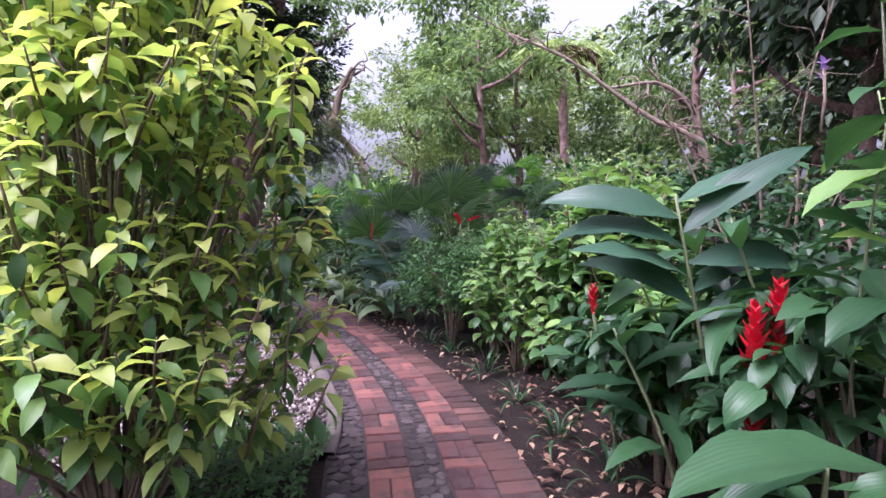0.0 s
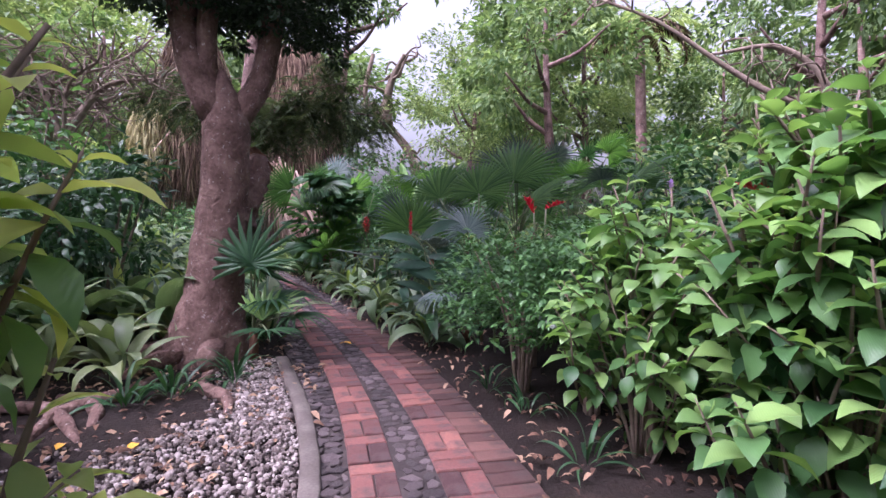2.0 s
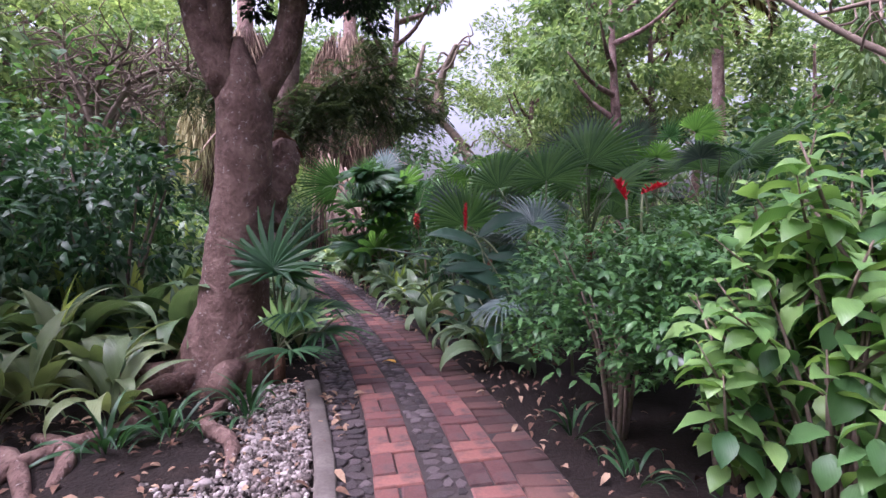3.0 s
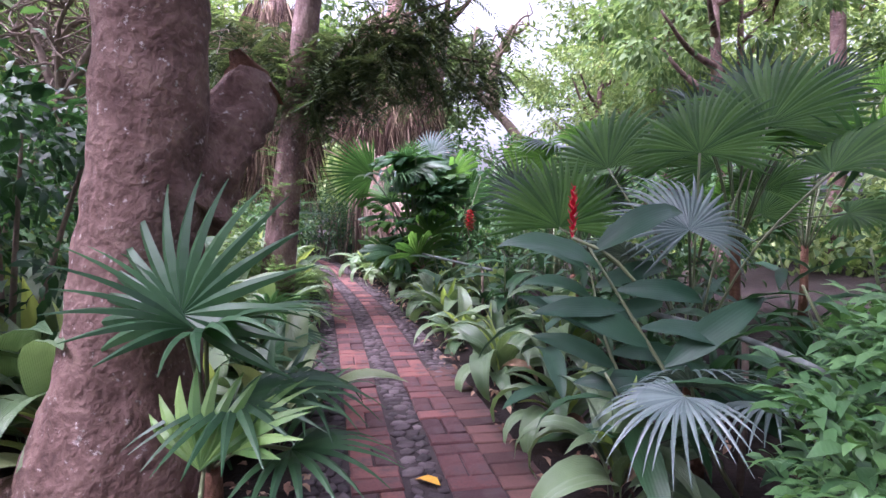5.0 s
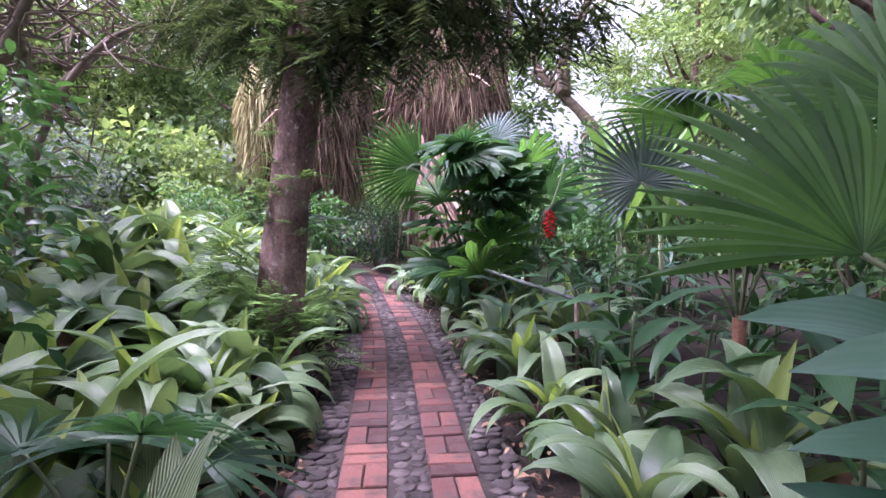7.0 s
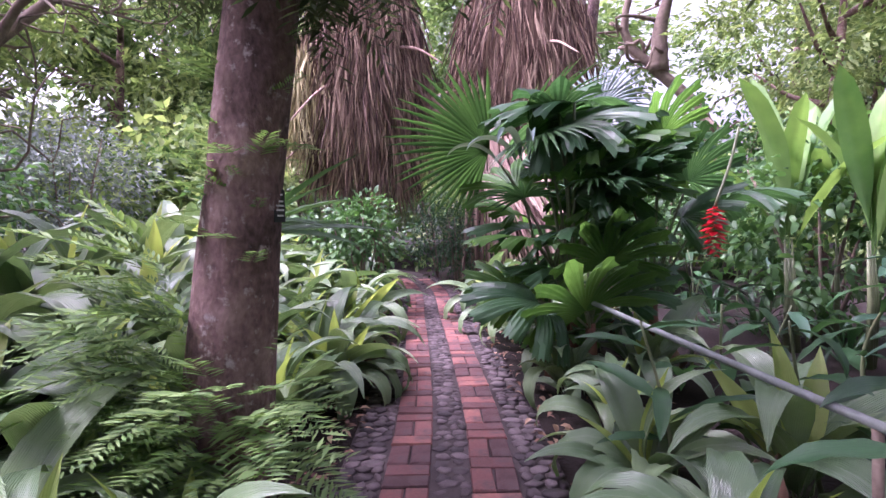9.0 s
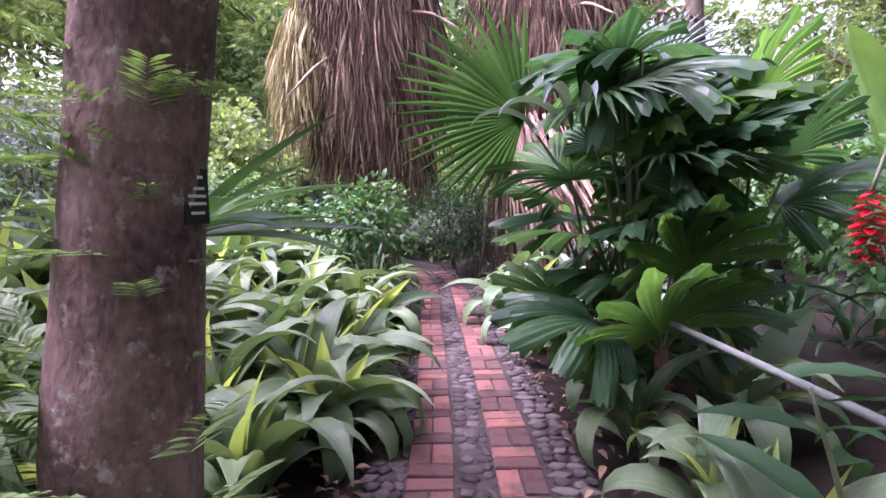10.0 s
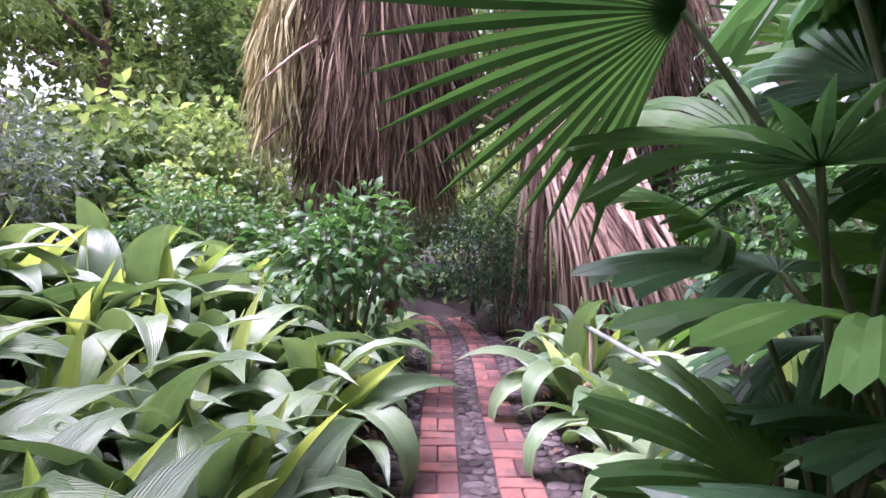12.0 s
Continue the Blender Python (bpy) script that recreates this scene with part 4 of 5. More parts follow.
for lx, ly, lz, az, el, k in ((-0.12, -0.08, 0.84, 96, 4, 1.3), (0.1, 0.1, 0.86, -100, 8, 1.2)):
    piece("stem", tube(smooth_line([(0, 0, -0.05), (lx * 0.4, ly * 0.4, lz * 0.6), (lx, ly, lz)], 6), 0.011, STEM, 7), low_ginger)
    piece("leaf", GINGER_WIDE, low_ginger, point_along((lx, ly, lz), heading(az, el), 0, k))
red_spike((1.12, 1.86, 0.66), 0.52, 0.1, -20, 86, (1.3, 2.1, 0.0))
red_spike((1.24, 1.93, 0.98), 0.28, 0.085, -30, 82, (1.3, 2.1, 0.0))
red_spike((0.78, 2.71, 1.0), 0.15, 0.06, 0, 80, (1.0, 2.9, 0.0))
red_spike((0.22, 6.9, 1.42), 0.16, 0.08, 60, 60, (0.3, 7.1, 0.3))
red_spike((0.33, 6.95, 1.46), 0.18, 0.07, -80, 20, (0.3, 7.1, 0.3))
red_spike((1.25, 4.9, 1.5), 0.14, 0.07, 60, 20, (1.2, 5.0, 0.3))
red_spike((-1.07, 7.92, 1.18), 0.26, 0.055, 0, 86, (-0.75, 7.95, 0.95))
red_spike((-2.82, 12.84, 1.4), 0.32, 0.1, 0, 85, (-2.7, 13.0, 1.9), True)
for q in ((1.44, 2.04, 2.08), (1.47, 3.02, 1.47), (0.78, 4.9, 1.55), (1.2, 4.3, 1.42), (1.02, 4.05, 1.35), (1.5, 5.2, 1.55)):
    purple_flower(q)

# ---- left of the path: paddles, straps and ferny clumps ----
for i, (x, y, s) in enumerate(((-3.25, 6.05, 1.1), (-2.98, 5.85, 0.95), (-3.65, 5.9, 1.15), (-3.95, 6.3, 1.2), (-3.55, 5.55, 1.0), (-4.3, 5.9, 1.2), (-3.3, 7.0, 1.1))):
    rosette("paddle_leaf_plant", (x, y, 0), PADDLE, 9, "clump of drooping olive paddle leaves beside the trunk", "plant", "paddle leaf clumps", (35, 80), (0.85 * s, 1.15 * s), 37 * i, 60 + i)
for i, (x, y) in enumerate(((-2.68, 5.5), (-2.5, 5.75), (-2.2, 6.1))):
    rosette("strap_leaf_plant", (x, y, 0), STRAP, 20, "low rosette of narrow dark strap leaves", "plant", "strap leaf rosettes", (15, 70), (0.5, 0.9), 50 * i, 70 + i)
rosette("sword_leaf_plant", (-11.2, 14.6, rise(-11.2, 14.6)), SWORD, 26, "rosette of stiff upright sword leaves", "plant", "", (35, 85), (0.9, 1.3), 0, 75)
rosette("sword_leaf_plant", (-5.06, 11.1, 1.28), SWORD, 11, "long stiff green leaves rising behind the trunk", "plant", "", (0, 60), (0.8, 1.05), 0, 76, sector=(-110, 50))
tagged(new("plant_stump", tube([(-5.06, 11.1, -0.05), (-5.07, 11.11, 0.6), (-5.06, 11.1, 1.31)], [0.025, 0.02, 0.018], STEM, 9, 0.2)), "short fibrous stem under stiff leaves", "stem")

fan_palm((-2.45, 6.95, 0), [("dark", (-2.36, 6.72, 0.92), 0, 75, 0, 1.15), ("dark", (-2.3, 6.7, 0.88), 70, 35, 20, 1.0), ("dark", (-2.28, 6.75, 0.85), -60, 20, -10, 1.0), ("dark", (-2.2, 6.8, 0.6), -110, 0, 10, 0.9),
                            ("dark", (-2.1, 7.0, 0.62), -70, -10, 0, 0.8), ("young", (-2.2, 6.62, 0.42), 15, 70, 0, 0.85), ("young", (-2.12, 6.68, 0.46), -60, 45, 10, 0.85), ("dark", (-2.0, 6.85, 0.42), -90, 5, 0, 0.85), ("dark", (-2.1, 6.5, 0.36), -160, 5, 0, 0.8)], "dark fan palm against the great trunk", 0.25, 1)
for i, (x, y) in enumerate(((-2.55, 7.55), (-2.7, 7.95), (-3.1, 7.5), (-3.25, 8.3))):
    rosette("strap_leaf_plant", (x, y, 0), STRAP + PADDLE[:1], 18, "arching dark strap leaves beside the path", "plant", "strap leaf rosettes", (20, 75), (0.9, 1.4), 50 * i, 80 + i)
fan_palm((-3.2, 8.2, 0), random_fans((-3.2, 8.2, 0), 6, ["dark"], 0.35, 0.7, 0.4, 85, (0.7, 1.0)), "low blue-green fan palm by the path", 0.1, 2)

# ---- beds of pleated leaves ----
def pleated_plant(place, seed, s, turn):
    return rosette("pleated_leaf_plant", place, PLEAT_LEAVES, 14, "clump of arching pleated green leaves beside the path", "plant", "pleated leaf clumps", (20, 68), (0.8 * s, 1.15 * s), turn, seed, 0.1, PLEAT_YOUNG, 3)


protos = [pleated_plant((-3.75, 8.75, 0), 200, 1.0, 0), pleated_plant((-4.1, 9.4, 0), 201, 1.05, 90), pleated_plant((-5.35, 12.15, 0), 202, 1.1, 200), pleated_plant((-6.0, 12.9, 0), 203, 1.15, 10)]
dry_blade = blade(0.7, 0.1, DRY_LEAF, droop=200, rise=30, fold=0.6, along=9, across=4, widest=0.5, stalk=0.12, wave=0.1)
for i, q in enumerate(protos):
    piece("dry_leaf", dry_blade, q, point_along((0, 0, 0.05), heading(80 * i, 35), 30, 0.9), "withered brown leaf")
rb = random.Random(9)
spots = []


def free(x, y, gap):
    return all(math.hypot(x - a, y - b) > gap for a, b in spots) and math.hypot(x + 4.62, y - 10.72) > 0.4 and math.hypot(x + 7.55, y - 15.0) > 0.6 and math.hypot(x + 2.72, y - 6.75) > 0.7


for tries in range(1500):
    s = rb.uniform(s_at(7.9), s_at(17.3))
    side = -1
    off = -0.9 - 4.6 * rb.random() ** 1.4
    (x, y, _), hd = on_path(s, off)
    if free(x, y, 0.42 + 0.09 * (-off - 0.9)) and len(spots) < 92:
        spots.append((x, y))
for s_y, off in ((7.3, 0.85), (7.9, 0.9), (8.8, 0.85), (9.3, 1.0), (9.0, 1.5), (9.9, 0.9), (10.6, 0.95), (11.3, 0.95), (11.9, 1.0), (12.5, 0.95), (13.2, 0.95), (13.8, 1.0), (13.7, 1.6), (14.4, 0.9), (14.9, 1.3), (15.2, 0.85), (15.8, 1.0), (15.6, 1.6), (16.4, 0.95), (14.4, 1.9), (16.9, 1.3), (12.6, 1.6), (11.2, 1.6)):
    (x, y, _), hd = on_path(s_at(s_y), off)
    spots.append((x, y))
for i, (x, y) in enumerate(spots):
    d = from_path(x, y)
    k = (0.8 if x > -4 and d < 1.2 else 1.0) * rb.uniform(0.85, 1.2) + (0.24 if x < -5 else 0.12) * min(max(d - 1, 0), 2.2)
    copy = copy_thing(protos[i % 4], pose(x, y, rise(x, y) - 0.02, rb.uniform(-6, 6), rb.uniform(-6, 6), rb.uniform(0, 360)) @ Matrix.Diagonal((k, k, k, 1)))

for x, y, k in ((-7.2, 13.7, 1.45), (-7.9, 13.2, 1.4), (-8.6, 13.9, 1.5), (-6.7, 13.0, 1.3), (-8.0, 12.3, 1.35), (-6.9, 12.3, 1.25), (-9.2, 13.0, 1.5)):
    copy_thing(protos[int(k * 10) % 4], pose(x, y, rise(x, y) - 0.02, 0, 0, 97 * k * 10) @ Matrix.Diagonal((k, k, k, 1)))

# ---- fan palms and gingers on the other side ----
stemmed("ginger_plant", (-0.3, 7.85, 0.0), (-1.0, 7.93, 1.15), GINGER, 9, "leaning ginger stem with long blue-green leaves", "plant", (0.95, 1.25), 0.3, (-5, 35), 90, planar=105, bend=0.03, face=50)
stemmed("ginger_plant", (-0.6, 8.3, 0.0), (-1.0, 8.5, 1.0), GINGER, 8, "leaning ginger stem with long blue-green leaves", "plant", (0.9, 1.2), 0.3, (-10, 35), 91, planar=115, face=45)
stemmed("ginger_plant", (-1.1, 8.35, 0.0), (-1.25, 8.2, 0.75), GINGER, 7, "leaning ginger stem with long blue-green leaves", "plant", (0.7, 1.0), 0.2, (-25, 20), 92)
for i, (x, y, tx, ty, tz) in enumerate(((0.15, 8.0, -0.1, 7.8, 1.0), (0.35, 7.6, 0.2, 7.4, 0.95), (-0.1, 7.5, -0.3, 7.3, 0.75), (0.5, 8.3, 0.3, 8.2, 1.15), (-0.75, 7.85, -0.9, 7.6, 0.6), (0.7, 7.8, 0.6, 7.6, 1.1))):
    stemmed("ginger_plant", (x, y, 0), (tx, ty, tz), GINGER_DEEP, 9, "ginger stem with dark green leaves by the rail", "plant", (0.8, 1.15), 0.2, (-20, 35), 360 + i)
for i, (x, y) in enumerate(((0.8, 3.5), (0.62, 4.2), (0.42, 5.0), (0.12, 5.75), (0.95, 2.9), (-0.15, 6.2))):
    rosette("strap_leaf_plant", (x, y, 0), STRAP, 12, "small dark strap rosette on bare soil", "plant", "strap leaf rosettes", (15, 70), (0.4, 0.7), 40 * i, 370 + i)
fan_palm((-0.35, 9.0, 0), [("silver", (-0.46, 8.45, 1.22), 20, 55, 0, 1.1), ("silver", (-0.75, 8.6, 1.05), 90, 10, 20, 1.0), ("green", (-1.19, 8.62, 1.22), 12, 68, 8, 1.05), ("green", (-0.9, 9.3, 1.65), 0, 60, -20, 1.2),
                           ("green", (-0.35, 8.9, 1.7), -20, 65, 0, 1.0), ("green", (0.1, 9.2, 1.9), -30, 60, 10, 1.3), ("green", (0.3, 8.7, 1.55), -70, 45, 0, 1.1)], "fan palm with silvery and green pleated leaves", 0.35, 3)
fan_palm((-0.45, 8.1, 0), [("silver", (-0.52, 7.78, 0.52), 190, 35, 0, 0.9), ("silver", (-0.62, 7.3, 0.62), 120, -15, 0, 0.85), ("silver", (-0.2, 7.7, 0.5), -140, 10, 0, 0.9)], "young silvery fan palm under the gingers", 0.1, 4)
fan_palm((0.2, 10.4, 0), random_fans((0.2, 10.4, 0), 16, ["green", "green", "silver"], 1.3, 2.5, 0.8, 86, (0.75, 1.05), (0, 70)), "tall fan palm with many green pleated leaves", 1.1, 5)
fan_palm((-1.2, 10.9, 0), random_fans((-1.2, 10.9, 0), 10, ["green", "silver"], 1.2, 2.2, 0.7, 87, (0.95, 1.25), (0, 70)), "fan palm with many green pleated leaves", 0.7, 6)
fan_palm((1.4, 9.2, 0), random_fans((1.4, 9.2, 0), 14, ["green", "silver", "dark"], 1.1, 2.2, 0.8, 88, (0.7, 1.0), (0, 70)), "fan palm with many green pleated leaves", 0.8, 7)
fan_palm((1.3, 12.2, 0), random_fans((1.3, 12.2, 0), 14, ["green", "dark"], 1.5, 2.6, 0.8, 89, (0.75, 1.0), (0, 70)), "fan palm with many green pleated leaves", 1.0, 8)
fan_palm((-4.03, 13.67, 0), [("half", (-4.6, 13.3, 1.95), 118, 8, 58, 1.6), ("wide", (-4.43, 13.47, 1.6), 20, 40, 0, 1.1), ("wide", (-4.18, 13.52, 1.75), -20, 60, 0, 1.2), ("wide", (-3.88, 13.42, 1.5), -60, 50, 10, 1.2),
                             ("wide", (-3.73, 13.62, 1.7), -80, 60, 0, 1.2), ("wide", (-4.38, 13.62, 1.25), 60, 10, 0, 1.1), ("wide", (-4.18, 13.27, 1.15), 150, 10, 0, 1.1), ("wide", (-3.78, 13.32, 1.2), -130, 20, 0, 1.1),
                             ("wide", (-3.58, 13.42, 1.5), -100, 40, 0, 1.2), ("wide", (-3.98, 13.92, 1.9), 0, 70, 0, 1.2), ("wide", (-4.18, 14.02, 1.0), 70, -10, 0, 1.0), ("wide", (-3.68, 13.82, 0.9), -70, -10, 0, 1.0)], "dark clump of fan palms leaning over the path", 0.6, 9, 0.011)
fan_palm((-3.88, 14.72, 0), [("silver", (-3.98, 14.57, 2.45), 0, 75, 0, 1.25), ("green", (-4.23, 14.47, 2.1), 20, 80, 30, 1.25), ("green", (-3.68, 14.62, 2.0), -40, 60, 0, 1.2), ("dark", (-4.28, 14.72, 1.6), 60, 20, 0, 1.1), ("dark", (-3.58, 14.92, 1.6), -70, 20, 0, 1.1)], "tall fan palm with a silvery top leaf", 1.0, 10)
fan_palm((-4.23, 13.67, 0), random_fans((-4.18, 13.72, 0), 8, ["wide", "wide", "wide", "dark"], 0.55, 1.85, 0.42, 345, (0.8, 1.1), (-20, 60)), "dark clump of fan palms beside the path", 0.4, 13, 0.011)
fan_palm((-4.13, 13.47, 0), random_fans((-4.08, 13.52, 0), 6, ["wide"], 0.15, 0.65, 0.3, 346, (0.5, 0.75), (-10, 50)), "low dark fan palm beside the path", 0.05, 14)
fan_palm((-3.73, 13.32, 0), random_fans((-3.68, 13.37, 0), 8, ["wide"], 0.5, 1.9, 0.55, 340, (0.9, 1.2), (-15, 60)), "dark clump of fan palms beside the path", 0.5, 11, 0.011)
fan_palm((-3.38, 14.02, 0), random_fans((-3.38, 14.02, 0), 8, ["wide"], 0.9, 2.1, 0.6, 341, (0.9, 1.2), (0, 70)), "dark clump of fan palms beside the path", 0.6, 12, 0.011)
folded = blade(0.6, 0.06, SILVER_GREEN, droop=110, rise=40, fold=1.2, along=10, across=4, widest=0.4, tip=0.8)
hanging_palm = fan_palm((-3.95, 13.6, 0), [("half", (-4.25, 13.4, 2.05), -60, 35, -30, 1.4), ("wide", (-3.95, 13.35, 2.1), -80, 10, 20, 1.5), ("wide", (-3.7, 13.5, 1.8), -100, 20, 0, 1.4), ("half", (-3.7, 13.3, 1.6), -110, 0, 0, 1.2), ("wide", (-4.0, 13.38, 2.2), 120, 0, 15, 1.3), ("wide", (-3.85, 13.3, 2.25), 60, 5, -10, 1.3), ("half", (-4.05, 13.2, 2.0), -140, -5, 20, 1.3)], "dark overhanging fan palm with withered folded leaves", 0.5, 15, 0.013)
for az, k, dx in ((150, 0.9, 0.0), (185, 1.05, 0.04), (205, 1.0, 0.1), (120, 0.8, -0.16)):
    piece("folded_leaf", folded, hanging_palm, point_along((-0.24 + dx, -0.65, 1.78), heading(az, 10), 0, k), "withered grey-blue folded leaf")
for i, (x, y) in enumerate(((-2.35, 15.4), (-1.75, 15.0), (-1.9, 15.9))):
    banana = rosette("banana_plant", (x, y, 0.95), BANANA, 8, "tall plant with long upright light green paddle leaves", "plant", "banana-like plants", (50, 86), (1.1, 1.7), 40 * i, 95 + i, 0.1)
    for k in range(3):
        piece("stem", tube([(0.05 * k, 0.03 * k, -1.0), (0.03 * k, 0.0, -0.4), (0.03 * k - 0.03, 0.02, 0.15)], [0.034, 0.026, 0.006], STEM, 8), banana)
for i, (x, y) in enumerate(((-2.9, 11.9), (-2.3, 12.2), (-2.1, 11.0), (-1.6, 10.0), (-2.6, 12.6), (-1.9, 11.6))):
    stemmed("ginger_plant", (x, y, 0), (x - 0.15, y - 0.15, 0.85), GINGER_DEEP, 8, "ginger stem with dark green leaves by the rail", "plant", (0.7, 1.0), 0.15, (-20, 35), 300 + i)

for i, (x, y) in enumerate(((-1.0, 9.5), (-0.6, 9.9), (-1.3, 10.1), (-0.2, 9.4), (-0.9, 10.4), (-1.7, 10.6), (-0.5, 8.9))):
    stemmed("ginger_plant", (x, y, 0), (x - 0.1, y - 0.2, 0.85), GINGER_DEEP, 10, "ginger stem with dark green leaves under the palms", "plant", (0.8, 1.1), 0.1, (-20, 40), 380 + i)

# fillers under the palms
fill = [stemmed("ginger_plant", (0.3, 8.6, 0), (0.15, 8.5, 0.8), GINGER_DEEP, 9, "ginger stem with dark green leaves under the palms", "plant", (0.7, 1.0), 0.1, (-20, 40), 350),
        stemmed("ginger_plant", (-0.2, 9.6, 0), (-0.3, 9.5, 0.9), GINGER, 9, "ginger stem with blue-green leaves under the palms", "plant", (0.7, 1.0), 0.1, (-20, 40), 351),
        rosette("strap_leaf_plant", (0.6, 9.9, 0), STRAP, 16, "arching dark strap leaves under the palms", "plant", "strap leaf rosettes", (20, 75), (1.0, 1.6), 0, 352)]
rf = random.Random(14)
done = []
for _ in range(900):
    (x, y, _z), hd = on_path(rf.uniform(s_at(7.2), s_at(17.5)), 1.5 + 3.2 * rf.random())
    if len(done) < 52 and all(math.hypot(x - a, y - b) > 0.5 for a, b in done + spots):
        done.append((x, y))
        k = rf.uniform(0.8, 1.25)
        copy_thing(rf.choice(fill), pose(x, y, -0.02, 0, 0, rf.uniform(0, 360)) @ Matrix.Diagonal((k, k, k, 1)))

# ---- low pole rail beside the path ----
def rail(points, posts, label):
    t = thing("pole_rail", (0, 0, 0), label, "railing")
    piece("rail", tube(smooth_line(points, 10), 0.017, POLE, 9, 0.05, "rail"), t)
    for x, y, z in posts:
        piece("post", tube([(x, y, -0.1), (x + 0.01, y, z * 0.5), (x, y, z)], 0.016, TWIG, 9, 0.05, "post"), t)


rail([(-5.83, 15.87, 0.69), (-4.85, 14.5, 0.7), (-3.82, 13.3, 0.71), (-2.93, 12.1, 0.7), (-2.1, 10.97, 0.7)], [(-2.25, 11.17, 0.69), (-4.38, 13.9, 0.69), (-5.6, 15.55, 0.68)], "pale weathered pole rail on thin posts")
rail([(-0.62, 8.65, 0.7), (-0.3, 8.1, 0.71), (0.0, 6.8, 0.7), (0.26, 5.35, 0.7)], [(-0.26, 8.0, 0.7), (0.11, 6.2, 0.69)], "pale weathered pole rail on thin posts")

# ---- the old palm with its hanging skirt ----
strand = blade(1.0, 0.022, STRAW, droop=25, rise=0, fold=0.5, along=5, across=2, widest=0.3)


def hang(n, r0, r1, z0, z1, sector, ln, seed, cx=0.0, cy=0.0):
    r = random.Random(seed)
    out = []
    for _ in range(n):
        a, z = r.uniform(*sector), r.uniform(z0, z1)
        k = (z - z0) / (z1 - z0)
        d = (r0 + (r1 - r0) * math.sin(math.pi * min(k * 0.75 + 0.2, 1))) * r.uniform(0.7, 1.08)
        w = heading(a, 0)
        out.append(point_along((cx + w.x * d, cy + w.y * d, z), (w.x * 0.25 + r.uniform(-0.25, 0.25), w.y * 0.25 + r.uniform(-0.25, 0.25), -1), r.uniform(-90, 90), r.uniform(*ln), r.uniform(0.7, 1.8)))
    return out


def skirted_palm(place, wide, z0, seed, pale):
    t = thing("skirted_palm", place, "old palm with a thick hanging skirt of dead leaves", "palm", "skirted palms")
    piece("trunk", tube([(0, 0, -0.1), (0, 0, 2), (0.1, 0, 5), (0.1, 0.1, 9)], [0.3, 0.26, 0.24, 0.2], BARK, 14, 0.2, "trunk"), t)
    tagged(piece("skirt", joined("skirt", strand, hang(4600, 0.4, wide, z0, z0 + 4.6, (0, 360), (0.5, 1.2), seed), STRAW), t), kind="stuff")
    if pale:
        tagged(piece("pale_skirt", joined("pale_skirt", strand, hang(1000, 0.25, 0.6, 2.9, 4.9, (40, 260), (0.4, 0.9), seed + 1, -0.75, -0.8), STRAW_PALE), t, label="paler yellowish hanging strands"), kind="stuff")
    piece("skirt_core", tube([(0, 0, z0 - 0.3), (0, 0, z0 + 0.3), (0, 0, z0 + 2.2), (0, 0, z0 + 4.5)], [0.2, 0.4 * wide, 0.7 * wide, 0.15], STRAW, 16, 0.3, "skirt_core"), t)
    r = random.Random(seed)
    for k in range(14):
        w = heading(r.uniform(0, 360), r.uniform(-60, -10))
        q = Vector((w.x * wide * 0.8, w.y * wide * 0.8, z0 + r.uniform(0.3, 2.4)))
        piece("dead_stalk", tube(smooth_line([q, q + w * 0.6 + Vector((0, 0, 0.1)), q + w * r.uniform(1.0, 1.7)], 6), [0.03, 0.028, 0.025, 0.022, 0.018, 0.015, 0.01], CANE, 6, 0.1, "dead_stalk"), t)
    return t


skirted_palm((-9.3, 17.4, 0), 1.15, 2.3, 1, True)
skirted_palm((-7.2, 20.3, 0), 1.5, 2.9, 5, False)
cane_pile = thing("dead_cane_clump", (-6.6, 18.4, 0), "leaning sheaf of dry pinkish palm stalks", "stalks")
rc = random.Random(31)
cane_mesh = tube([(0, 0, 0), (0, 0.5, 0.02), (0, 1, 0)], [0.013, 0.012, 0.008], CANE, 5, name="stalk")
for i in range(170):
    u = rc.random()
    x = -1.0 + 2.5 * u
    top = Vector((-0.75 + 1.0 * u ** 1.5 + rc.uniform(-0.15, 0.15), 0.2 + rc.uniform(-0.3, 0.3), 2.9 - 0.8 * u + rc.uniform(-0.7, 0.6)))
    foot = Vector((x + rc.uniform(-0.1, 0.15), rc.uniform(-0.25, 0.25), rc.uniform(0.1, 0.4)))
    way = foot - top
    piece("stalk", cane_mesh, cane_pile, point_along(top, way, 0, way.length, 1.0 if i % 3 else 1.4))
tagged(new("rock", data("rock", [tuple(Vector(v.co) * (1 + 0.35 * noise.noise(Vector(v.co) * 2.3))) for v in stone(CONCRETE, 9, 8, 0.9).vertices], [tuple(p.vertices) for p in stone(CONCRETE, 9, 8, 0.9).polygons], CONCRETE)), "rough dark boulder at the path's end", "rock")
bpy.data.objects["rock"].matrix_world = pose(-8.1, 18.6, 0.1, 12, -9, 30) @ Matrix.Diagonal((0.62, 0.5, 0.55, 1))

# ---- needle tufts on the second trunk ----
needle = data("needle", [(0, 0, 0), (-0.1, 0.5, 0.01), (0, 1, -0.06), (0.1, 0.5, 0.01)], [(0, 2, 1), (0, 3, 2)], NEEDLE, False)


